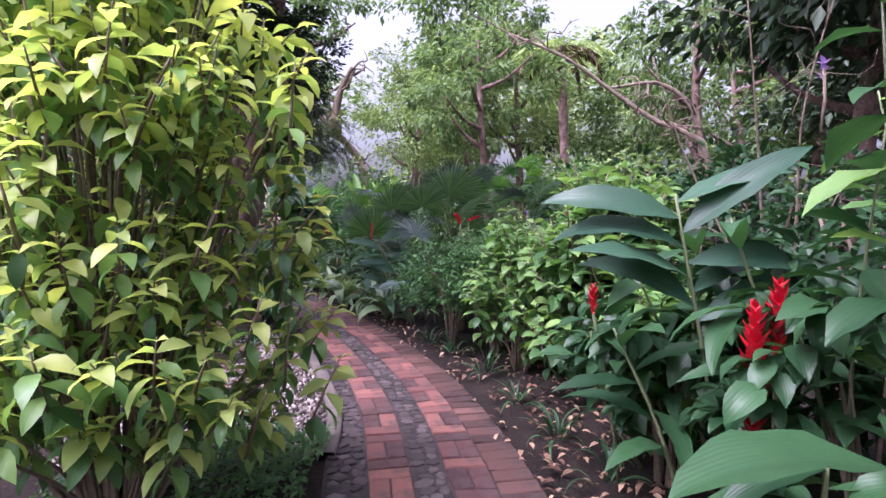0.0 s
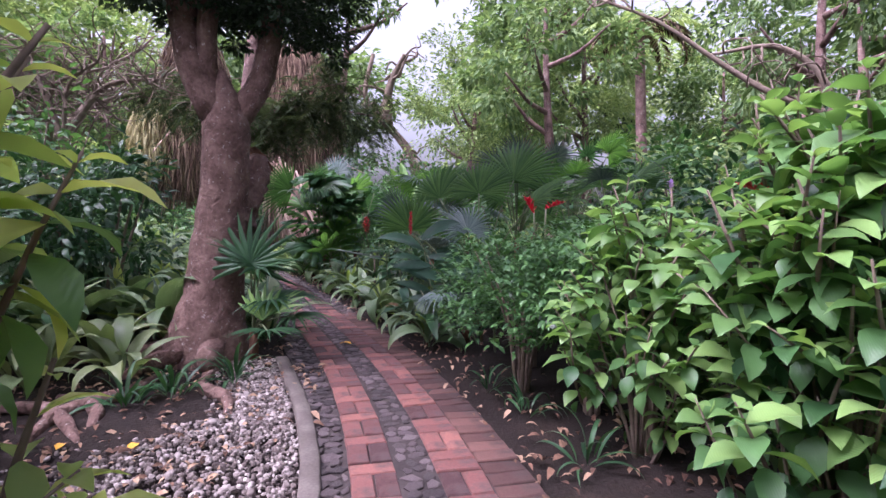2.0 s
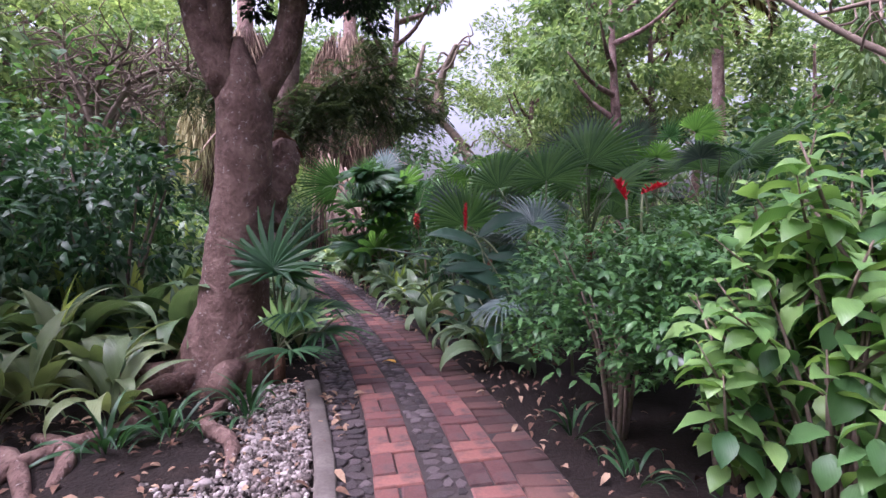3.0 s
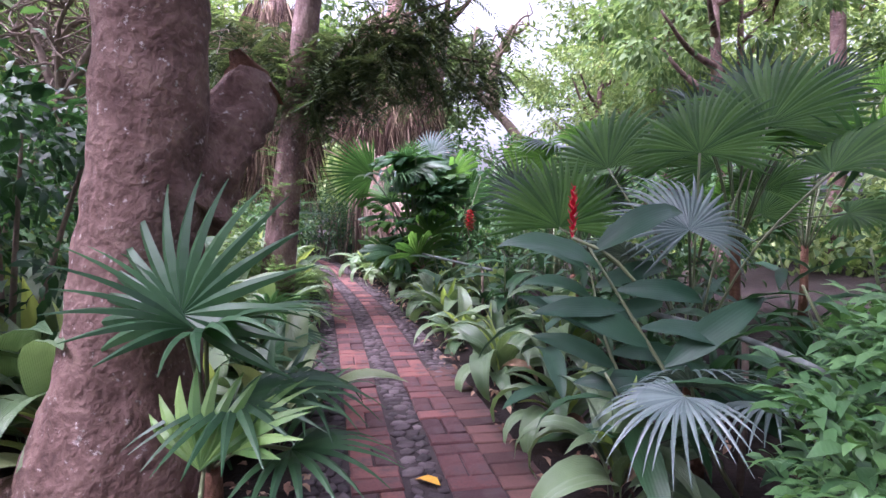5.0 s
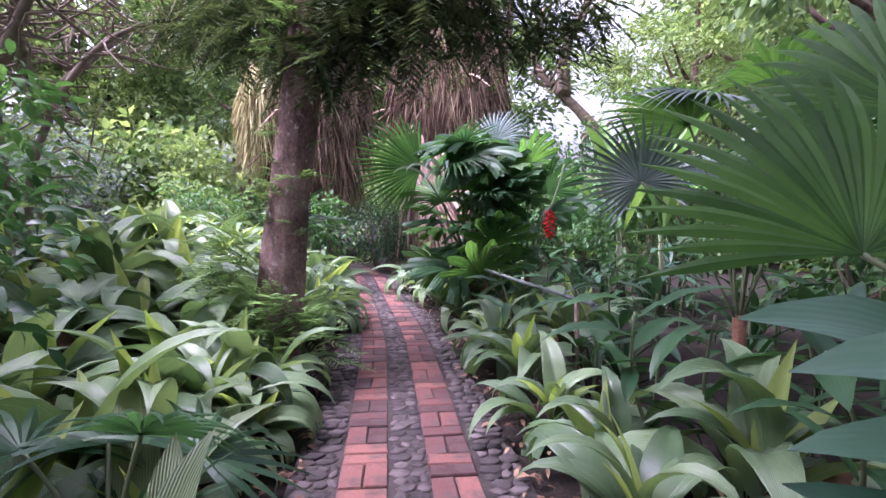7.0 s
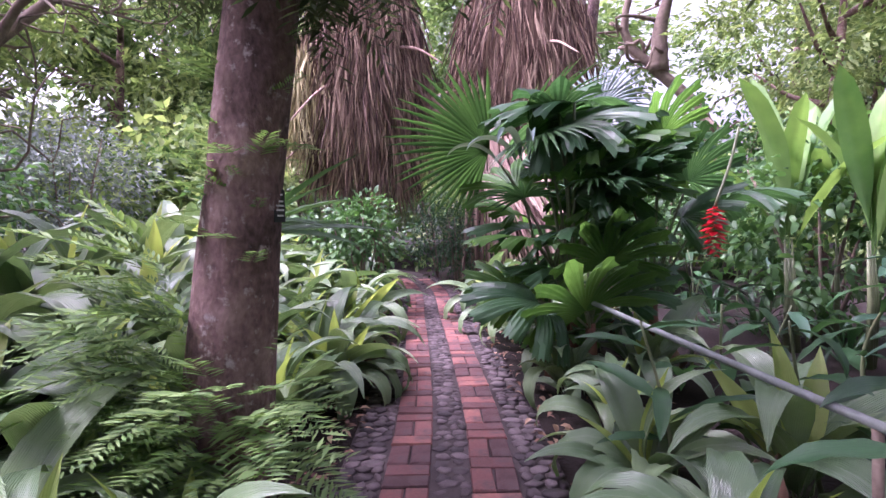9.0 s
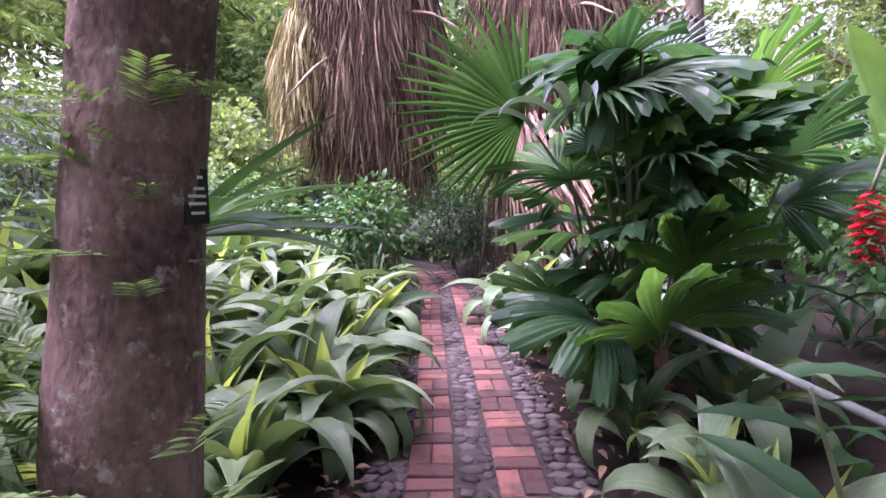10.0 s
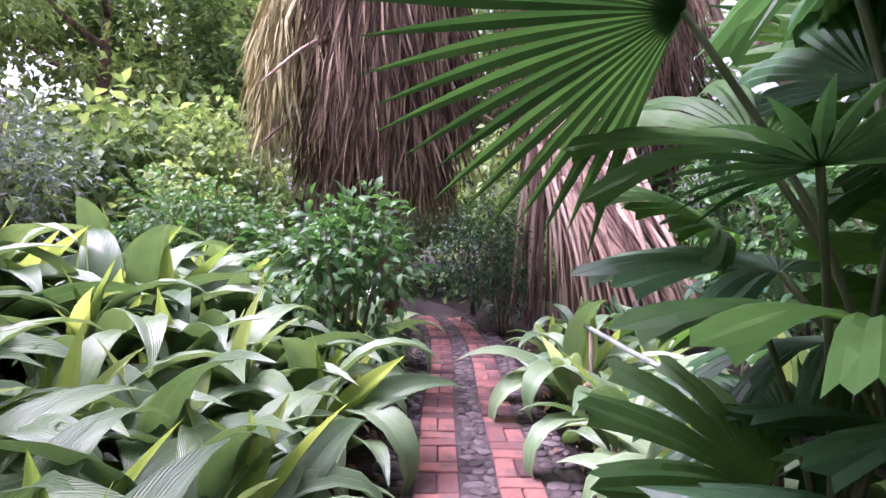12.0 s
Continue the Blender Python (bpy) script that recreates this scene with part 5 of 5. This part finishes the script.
def sprays(n, where, length, seed, needles=26, down=-0.2):
    r = random.Random(seed)
    out = []
    for _ in range(n):
        p, w = where(r)
        w = w.normalized()
        side = w.cross(Vector((0, 0, 1))).normalized()
        ln = length * r.uniform(0.6, 1.3)
        for k in range(needles):
            u = (k + 0.5) / needles
            q = p + w * (ln * u) + Vector((0, 0, down * ln * u * u))
            o = (side * (1 if k % 2 else -1) + w * 0.7 + Vector((0, 0, r.uniform(-0.12, 0.12)))).normalized()
            out.append(point_along(q, o, r.uniform(-25, 25), ln * 0.34 * (1.1 - 0.5 * u) * r.uniform(0.8, 1.2)))
    return out


def low_tuft(r):
    a, z = r.choice((r.uniform(95, 215), r.uniform(110, 170), r.uniform(170, 290))), r.choice((0.2, 0.35, 0.5, 0.65, 0.85, 1.0)) + r.uniform(-0.1, 0.1)
    w = heading(a, r.uniform(-15, 50))
    return Vector((w.x * 0.25 - 0.08, w.y * 0.25 - 0.05, z if a < 180 else z * 0.6)) + w * r.uniform(0.0, 0.32), w


def trunk_tuft(r):
    a, z = r.uniform(0, 360), r.uniform(0.9, 3.2)
    w = heading(a, r.uniform(-10, 40))
    return Vector((w.x * 0.17 + 0.05 * z - 0.05, w.y * 0.17 + 0.03 * z - 0.05, z)), w


tagged(piece("low_foliage", joined("low_foliage", needle, sprays(320, low_tuft, 0.29, 1, 20), NEEDLE), slim_tree, label="pale green needle shoots at the trunk's foot"), kind="stuff")
tagged(piece("trunk_foliage", joined("trunk_shoots", needle, sprays(80, trunk_tuft, 0.2, 2), NEEDLE), slim_tree), kind="stuff")


def drape(r):
    u = r.random()
    k = r.choice((0, 1, 2))
    ends = (((0.16, 0.1, 2.9), (2.3, 1.5, 3.3)), ((0.1, 0.1, 2.7), (1.9, 0.3, 3.7)), ((0.1, 0.1, 3.0), (-2.4, 1.0, 3.8)))[k]
    p = Vector(ends[0]).lerp(Vector(ends[1]), u) + Vector((r.uniform(-0.3, 0.3), r.uniform(-0.3, 0.3), r.uniform(-0.35, 0.5)))
    return p, Vector((r.uniform(-1, 1), r.uniform(-1, 1), r.uniform(-1.2, 0.1)))


tagged(piece("crown", joined("crown", needle, sprays(1100, drape, 0.42, 3, 22), NEEDLE_DARK), slim_tree, label="dark drooping needle foliage"), kind="stuff")

# ---- background trees ----
far_mid, far_light, far_dark = chip(CROWN_MID, 0.5), chip(CROWN_LIGHT, 0.4), chip(CROWN_DARK, 0.5)
CROWNS = {
    "mid": [joined("crown", far_mid, cloud(7000, 75, (3.0, 3.0, 3.2), 0.23, 0.85, seed=s, shell=0.3, flat=0.55), CROWN_MID) for s in (1, 2)],
    "light": [joined("crown", far_light, cloud(8000, 90, (3.0, 3.0, 3.4), 0.19, 0.85, seed=s, shell=0.3, flat=0.55), CROWN_LIGHT) for s in (3, 4)],
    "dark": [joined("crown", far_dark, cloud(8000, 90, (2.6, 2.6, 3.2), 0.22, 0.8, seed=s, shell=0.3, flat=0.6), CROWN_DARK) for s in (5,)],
    "open": [joined("crown", far_mid, cloud(3600, 40, (3.0, 3.0, 2.6), 0.22, 0.7, seed=s, shell=0.4, flat=0.5), CROWN_MID) for s in (6, 7)],
}


def back_tree(x, y, h, kind, seed, wide=1.0, label="", crown_z=0.66, lean=0.3):
    r = random.Random(seed)
    t = thing("tree", (x, y, 0), label or {"mid": "mid-green broad-leaved tree among others", "light": "light green feathery tree among others", "dark": "dark dense-leaved tree among others", "open": "open-crowned tree with gaps of bright sky"}[kind], "tree", "trees around the garden")
    lx, ly = r.uniform(-lean, lean) * h * 0.25, r.uniform(-lean, lean) * h * 0.25
    trunk = smooth_line([(0, 0, -0.1), (lx * 0.3, ly * 0.3, h * 0.3), (lx * 0.8, ly * 0.8, h * 0.6), (lx, ly, h * 0.85)], 12)
    piece("trunk", tube(trunk, [0.022 * h * (1.05 - 0.07 * i) for i in range(13)], BARK_SMOOTH, 9, 0.15, "trunk"), t)
    for i in range(6):
        a = Vector(trunk[5 + i])
        w = heading(60 * i + r.uniform(-30, 30), r.uniform(20, 50))
        b = a + w * h * 0.22
        piece("limb", tube(smooth_line([a, a.lerp(b, 0.5) + Vector((0, 0, -0.02 * h)), b], 6), [0.009 * h * (1 - 0.12 * k) for k in range(7)], BARK_SMOOTH, 6, 0.1, "limb"), t)
    s = h / 9 * wide
    tagged(piece("crown", r.choice(CROWNS[kind]), t, pose(lx, ly, h * crown_z, 0, 0, r.uniform(0, 360)) @ Matrix.Diagonal((s, s, h / 9, 1))), kind="stuff")
    return t


for i, (x, y, h, kind, wide) in enumerate((
        (-11, 31, 11, "open", 1.0), (-1.5, 36, 13, "open", 1.1), (0, 30, 11, "mid", 0.9), (4, 27, 12, "light", 1.0), (9, 24, 8.5, "mid", 1.1), (10, 17, 9, "open", 1.1), (9, 10.5, 8, "dark", 1.1),
        # the dark tree at (4.6, 1.8) is added beside the view to shade the start
        (4.3, 5.7, 7.5, "dark", 0.95), (4.6, 1.8, 8, "dark", 1.1), (-1.5, 24, 9, "light", 1.0), (-13, 28, 12, "mid", 1.0), (-18, 25, 12, "light", 1.1), (-15, 21, 10, "open", 1.1),
        (-20, 18, 11, "light", 1.1), (-19, 12, 10, "light", 1.1), (-16, 9, 9, "open", 1.1), (-13, 6, 9, "light", 1.1), (-10, 8, 8, "open", 1.0), (-12.5, 3.0, 9, "mid", 1.1), (-13, -3, 8, "mid", 1.0), (-9.5, 5.6, 7, "open", 1.0),
        (-24, 22, 14, "mid", 1.3), (-26, 14, 14, "mid", 1.3), (-24, 6, 14, "light", 1.3), (-16, 0, 12, "mid", 1.3), (14, 20, 13, "mid", 1.3), (16, 10, 13, "mid", 1.3), (13, 0, 12, "mid", 1.3), (5, -11, 9, "mid", 1.2), (-7, -11, 9, "mid", 1.2),
        (-22, 30, 15, "light", 1.3), (8, 38, 15, "light", 1.4), (-14, 40, 15, "mid", 1.4), (1.5, 17.5, 9, "open", 0.9), (7.2, 15.0, 9.5, "open", 0.7))):
    back_tree(x, y, h, kind, 400 + i, wide)

# the woods beyond
r9 = np.random.default_rng(9)
wood_leaf = chip(CROWN_MID, 0.6)
for part_n, mat_ in enumerate((CROWN_MID, CROWN_DARK, CROWN_LIGHT)):
    poses = []
    for _ in range(210):
        az, d = r9.uniform(-180, 180), r9.uniform(19, 36)
        gap = math.exp(-((az - 8) / 13) ** 2)
        top = (2.6 + 8.5 * (1 - gap)) * (0.75 + 0.5 * noise.noise((az * 0.12, part_n, 2)))
        w9, size = heading(az, 0), r9.uniform(0.9, 2.0)
        c = np.array((-4 + w9.x * d, 10 + w9.y * d, abs(top) * r9.random() ** 0.8 + 0.2))
        for _ in range(75):
            o = r9.normal(size=3)
            o *= r9.random() ** 0.45 / np.linalg.norm(o) * size * np.array((1, 1, 0.6))
            poses.append(point_along(c + o, o + r9.normal(size=3) * 0.5 - np.array((0, 0, 0.4)), r9.uniform(-50, 50), r9.uniform(0.28, 0.6)))
    tagged(new("far_woods", joined("far_woods", wood_leaf, poses, mat_)), "dense green undergrowth of the woods beyond", "woods", kind="stuff")

for mat_ in (CROWN_MID, CROWN_LIGHT, CROWN_LIGHT):
    poses = []
    for n9 in range(225):
        az, d = (r9.uniform(-60, 150), r9.uniform(12.5, 19)) if n9 < 185 else (r9.uniform(48, 100), r9.uniform(10, 14))
        w9, size = heading(az, 0), r9.uniform(0.6, 1.2)
        lift = 1.3 if -45 < az < 20 else 3.4
        c = np.array((-5 + w9.x * d, 10 + w9.y * d, lift * r9.random() ** 0.7 + 0.2))
        for _ in range(80):
            o = r9.normal(size=3)
            o *= r9.random() ** 0.45 / np.linalg.norm(o) * size * np.array((1, 1, 0.7))
            poses.append(point_along(c + o, o + r9.normal(size=3) * 0.5 - np.array((0, 0, 0.4)), r9.uniform(-50, 50), r9.uniform(0.16, 0.34)))
    tagged(new("undergrowth", joined("undergrowth", wood_leaf, poses, mat_)), "thick leafy undergrowth behind the beds", "undergrowth", kind="stuff")

back_tree(-6.6, 21.5, 12, "open", 472, 0.7, "", 0.88)
back_tree(1.2, 25, 13, "mid", 473, 0.8, "", 0.84)

# crown of the great tree, enlarged out of view overhead to shade the path
for x, y, z, s, kind in ((-4.4, 6.0, 7.2, 0.85, "mid"), (-1.2, 7.4, 7.4, 0.9, "mid"), (-2.6, 6.4, 5.7, 0.4, "mid"), (-2.8, 9.0, 7.6, 0.8, "mid"), (0.4, 6.0, 7.8, 0.8, "open")):
    tagged(piece("crown", CROWNS[kind][0], big_tree, pose(x + 2.8, y - 6.97, z, 0, 0, 40 * s) @ Matrix.Diagonal((s, s, s * 0.6, 1))), kind="stuff")

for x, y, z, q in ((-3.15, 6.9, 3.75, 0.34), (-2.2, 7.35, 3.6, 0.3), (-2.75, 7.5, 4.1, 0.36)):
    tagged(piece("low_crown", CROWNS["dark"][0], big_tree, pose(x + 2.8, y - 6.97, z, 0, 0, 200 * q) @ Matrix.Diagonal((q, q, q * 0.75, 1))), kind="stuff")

# ---- bare twisted branches ----
def bare_branches(place, ends, label, seed, r0=0.1, twigs=26, spread=1.2):
    t = thing("bare_tree", place, label, "tree")
    r = random.Random(seed)
    o = Vector(place)
    for line in ends:
        pts = [Vector(p) - o for p in line]
        curve = smooth_line(pts, 16)
        limb = piece("limb", tube(curve, [r0 * (1.0 - 0.045 * i) for i in range(17)], TWIG, 8, 0.2, "limb"), t)
        for k in range(twigs):
            p = Vector(curve[r.randrange(4, 17)])
            d = Vector((r.uniform(-1, 1), r.uniform(-1, 1), r.uniform(-0.5, 0.8))) * spread
            bends = [p + d * u + Vector((r.uniform(-1, 1), r.uniform(-1, 1), r.uniform(-1, 1))) * 0.22 * spread for u in (0.3, 0.6, 0.85)]
            piece("twig", tube(smooth_line([p, *bends, p + d], 9), [r0 * 0.26 * (1 - 0.085 * q) for q in range(10)], TWIG, 5, 0.1, "twig"), limb)
    return t


bare_branches((6.9, 13.6, 0), [[(6.9, 13.6, 0), (6.7, 13.5, 2.2), (6.5, 13.4, 3.5), (5.6, 13.8, 4.0), (4.4, 14.2, 4.95), (3.4, 14.4, 5.75), (1.75, 14.8, 6.6)],
                               [(6.6, 13.5, 3.0), (6.2, 13.6, 4.5), (5.6, 13.8, 5.0), (4.4, 14.2, 5.0)]], "twisted grey bare branches reaching over the garden", 1, 0.1, 14)
bare_branches((-6.8, 9.9, 0), [[(-6.8, 9.9, 0), (-6.9, 9.8, 2.2), (-6.6, 9.6, 3.4), (-6.0, 9.4, 3.6)], [(-6.9, 9.8, 2.4), (-7.3, 9.8, 3.4), (-7.6, 9.9, 4.0)], [(-6.85, 9.8, 2.6), (-6.2, 9.9, 3.4), (-5.4, 10.0, 3.5)]], "small tree with tangled bare branches", 2, 0.06, 34, 0.9)
bare_branches((-8.2, 10.7, 0), [[(-8.2, 10.7, 0), (-8.1, 10.8, 2.2), (-7.6, 11.3, 3.4), (-6.8, 12.0, 3.8), (-6.0, 12.6, 3.9)], [(-8.1, 10.8, 2.4), (-8.8, 11.0, 3.6), (-9.4, 11.6, 4.4)], [(-8.1, 10.8, 2.6), (-7.5, 10.3, 3.5), (-6.5, 10.3, 3.8)], [(-8.1, 10.8, 2.6), (-8.0, 12.0, 3.8), (-8.2, 13.4, 4.2)]],
              "small tree with tangled bare branches", 3, 0.06, 30, 1.2)
bare_branches((-4.0, 26.9, 0), [[(-4.0, 26.9, 0), (-3.9, 26.9, 3.0), (-4.2, 26.9, 4.3), (-5.5, 26.7, 5.9), (-6.3, 26.5, 6.8), (-6.0, 26.5, 9.0)], [(-5.4, 26.7, 5.8), (-5.3, 26.7, 7.4), (-4.6, 26.7, 9.0)]], "leaning dark trunk against the bright sky", 4, 0.3, 10, 1.6)

bare_branches((2.3, 3.7, 0), [[(2.3, 3.7, 0), (2.25, 3.7, 1.2), (2.1, 3.6, 2.2), (1.95, 3.5, 3.0)], [(2.3, 3.7, 0), (2.4, 3.6, 1.3), (2.35, 3.5, 2.2), (2.5, 3.4, 3.1)], [(2.3, 3.7, 0), (2.2, 3.9, 1.1), (1.8, 4.0, 2.0), (1.55, 4.0, 2.7)]], "tangle of thin bare vine stems", 5, 0.014, 9, 0.5)

# the palm with hanging dead fronds
coco = thing("coconut_palm", (4.9, 21.6, 0), "tall palm with brown hanging dead fronds", "palm")
piece("trunk", tube([(0, 0, -0.1), (0.05, 0, 3), (-0.1, 0, 6), (-0.2, 0, 8.2)], [0.24, 0.2, 0.18, 0.17], BARK_SMOOTH, 10, 0.1, "trunk"), coco)
frond_leaflet = data("leaflet", [(0, 0, 0), (-0.08, 0.5, 0), (0, 1, -0.1), (0.08, 0.5, 0)], [(0, 2, 1), (0, 3, 2)], STRAW, False)


def frond(length, droop, material, seed):
    r = random.Random(seed)
    out, y, z, a = [], 0.0, 0.0, radians(35)
    for i in range(44):
        y += length / 44 * math.cos(a)
        z += length / 44 * math.sin(a)
        a -= radians(droop) / 44
        for q in (-1, 1):
            out.append(point_along((0, y, z), (q, 0.6, -0.5 + r.uniform(-0.3, 0.2)), 0, length * 0.22 * math.sin(math.pi * (0.12 + 0.8 * i / 44))))
    return joined("frond", frond_leaflet, out, material)


for k in range(16):
    dead = k % 2 == 0
    piece("dead_frond" if dead else "frond", frond(2.6, 150 if dead else 95, STRAW if dead else CROWN_LIGHT, k), coco, point_along((-0.2, 0, 8.1), heading(360 * k / 16, 0), 0, 1.0))

# ---- litter ----
litter_leaf = small_leaf(DRY_LEAF, 0.5, 0.3)
rl = random.Random(77)
poses = []
for _ in range(1900):
    s, side = rl.uniform(s_at(2), s_at(17.5)), rl.choice((-1, 1))
    off = side * (0.52 + abs(rl.gauss(0, 0.55)))
    (x, y, _), hd = on_path(s, off)
    if off < -0.55 and y < 6.4 and rl.random() < 0.9:
        continue
    poses.append(pose(x, y, 0.012 + rl.uniform(0, 0.03), rl.uniform(-20, 20), rl.uniform(-20, 20), rl.uniform(0, 360)) @ Matrix.Diagonal((0.07 * rl.uniform(0.5, 1.4),) * 3 + (1,)))
for n_leaf in range(1500):
    x, y = (rl.uniform(-3.9, -1.5), rl.uniform(4.2, 6.7)) if n_leaf < 700 else (rl.uniform(0.6, 2.2), rl.uniform(1.2, 6.5))
    poses.append(pose(x, y, 0.0 + rl.uniform(0, 0.025), rl.uniform(-25, 25), rl.uniform(-25, 25), rl.uniform(0, 360)) @ Matrix.Diagonal((0.06 * rl.uniform(0.4, 1.5),) * 3 + (1,)))
tagged(new("leaf_litter", joined("leaf_litter", litter_leaf, poses, DRY_LEAF)), "scattered dry brown leaves on the soil", "leaf litter", kind="stuff")
fallen = small_leaf(YELLOW_LEAF, 0.5, 0.2)
for x, y, a, s in ((-1.62, 7.5, 70, 0.16), (-2.55, 4.75, 20, 0.12), (-2.15, 4.8, 10, 0.13)):
    ob = tagged(new("fallen_leaf", fallen), "fallen yellow leaf lying flat", "leaf")
    ob.matrix_world = pose(x, y, 0.022, 5, 4, a) @ Matrix.Diagonal((s, s, s, 1))

# ---- bricks and cobbles of the path ----
def brick_mesh(seed):
    r = random.Random(seed)
    verts = []
    for z, i in ((-0.05, 0.0), (0.004, 0.0), (0.012, 0.006)):
        for sx, sy in ((-1, -1), (1, -1), (1, 1), (-1, 1)):
            verts.append((sx * (0.0585 - i) + r.uniform(-0.002, 0.002), sy * (0.12 - i) + r.uniform(-0.003, 0.003), z + (r.uniform(-0.002, 0.002) if z > 0 else 0)))
    faces = [(8, 9, 10, 11)]
    for lev in (0, 4):
        for i in range(4):
            faces.append((lev + i, lev + (i + 1) % 4, lev + 4 + (i + 1) % 4, lev + 4 + i))
    return data("brick", verts, faces, BRICK, False)


BRICKS = [brick_mesh(i) for i in range(5)]
rk = random.Random(12)
brick_poses = []
for side in (-1, 1):
    s = s_at(-2.0) + 0.1 * side
    while s < s_at(19.0):
        for k in (-1, 1):
            p, a = on_path(s + 0.125, side * 0.228 + k * 0.0625)
            brick_poses.append((s, pose(p[0], p[1], rk.uniform(-0.002, 0.007), rk.uniform(-1.5, 1.5), rk.uniform(-1.5, 1.5), a + rk.uniform(-1.5, 1.5))))
        s += 0.254
        for _ in range(rk.choice((1, 2, 2))):
            p, a = on_path(s + 0.06, side * 0.228)
            brick_poses.append((s, pose(p[0], p[1], rk.uniform(-0.002, 0.007), rk.uniform(-1.5, 1.5), rk.uniform(-1.5, 1.5), a + 90 + rk.uniform(-1.5, 1.5))))
            s += 0.127
border_mesh = brick_mesh(9)
border_mesh.materials[0] = BRICK_DIRTY
s = s_at(-2.0)
while s < s_at(9.2):
    p, a = on_path(s + 0.06, 0.475)
    piece("border_brick", border_mesh, path, pose(p[0], p[1], rk.uniform(-0.008, 0.002), rk.uniform(-2.5, 2.5), rk.uniform(-2.5, 2.5), a + 90 + rk.uniform(-3, 3)))
    s += 0.128
brick_poses.sort(key=lambda q: q[0])
for s, m in brick_poses[:298]:
    piece("brick", rk.choice(BRICKS), path, m)
if len(brick_poses) > 298:
    tagged(piece("far_bricks", joined("far_bricks", BRICKS[0], [m for s, m in brick_poses[298:]], BRICK), path), kind="stuff")
COBBLES = [stone(COBBLE, n, 40 + n, 0.5) for n in (4, 5, 5, 6)]
near_cobbles, rest = [], []
for lo, hi in ((-0.595, -0.36), (-0.1, 0.1), (0.36, 0.595)):
    s = s_at(-2.0)
    while s < s_at(19.0):
        o = lo + rk.uniform(0, 0.03)
        while o < hi - 0.03:
            wd = min(rk.uniform(0.05, 0.125), hi - o)
            p, a = on_path(s + rk.uniform(-0.015, 0.015), o + wd / 2)
            m = pose(p[0], p[1], rk.uniform(-0.007, 0.003), rk.uniform(-5, 5), rk.uniform(-5, 5), a + rk.uniform(-30, 30)) @ Matrix.Diagonal((wd * 1.24, rk.uniform(0.085, 0.125), 0.05, 1))
            if lo > 0.3 and p[1] < 9.2:
                o += wd + 0.004
                continue
            (near_cobbles if 3.0 < p[1] < 6.2 and len(near_cobbles) < 296 else rest).append(m)
            o += wd + 0.004
        s += 0.083
for m in near_cobbles:
    piece("cobble", rk.choice(COBBLES), path, m)
for k in range(4):
    tagged(piece("cobbles", joined("cobbles", COBBLES[k], rest[k::4], COBBLE), path), kind="stuff")
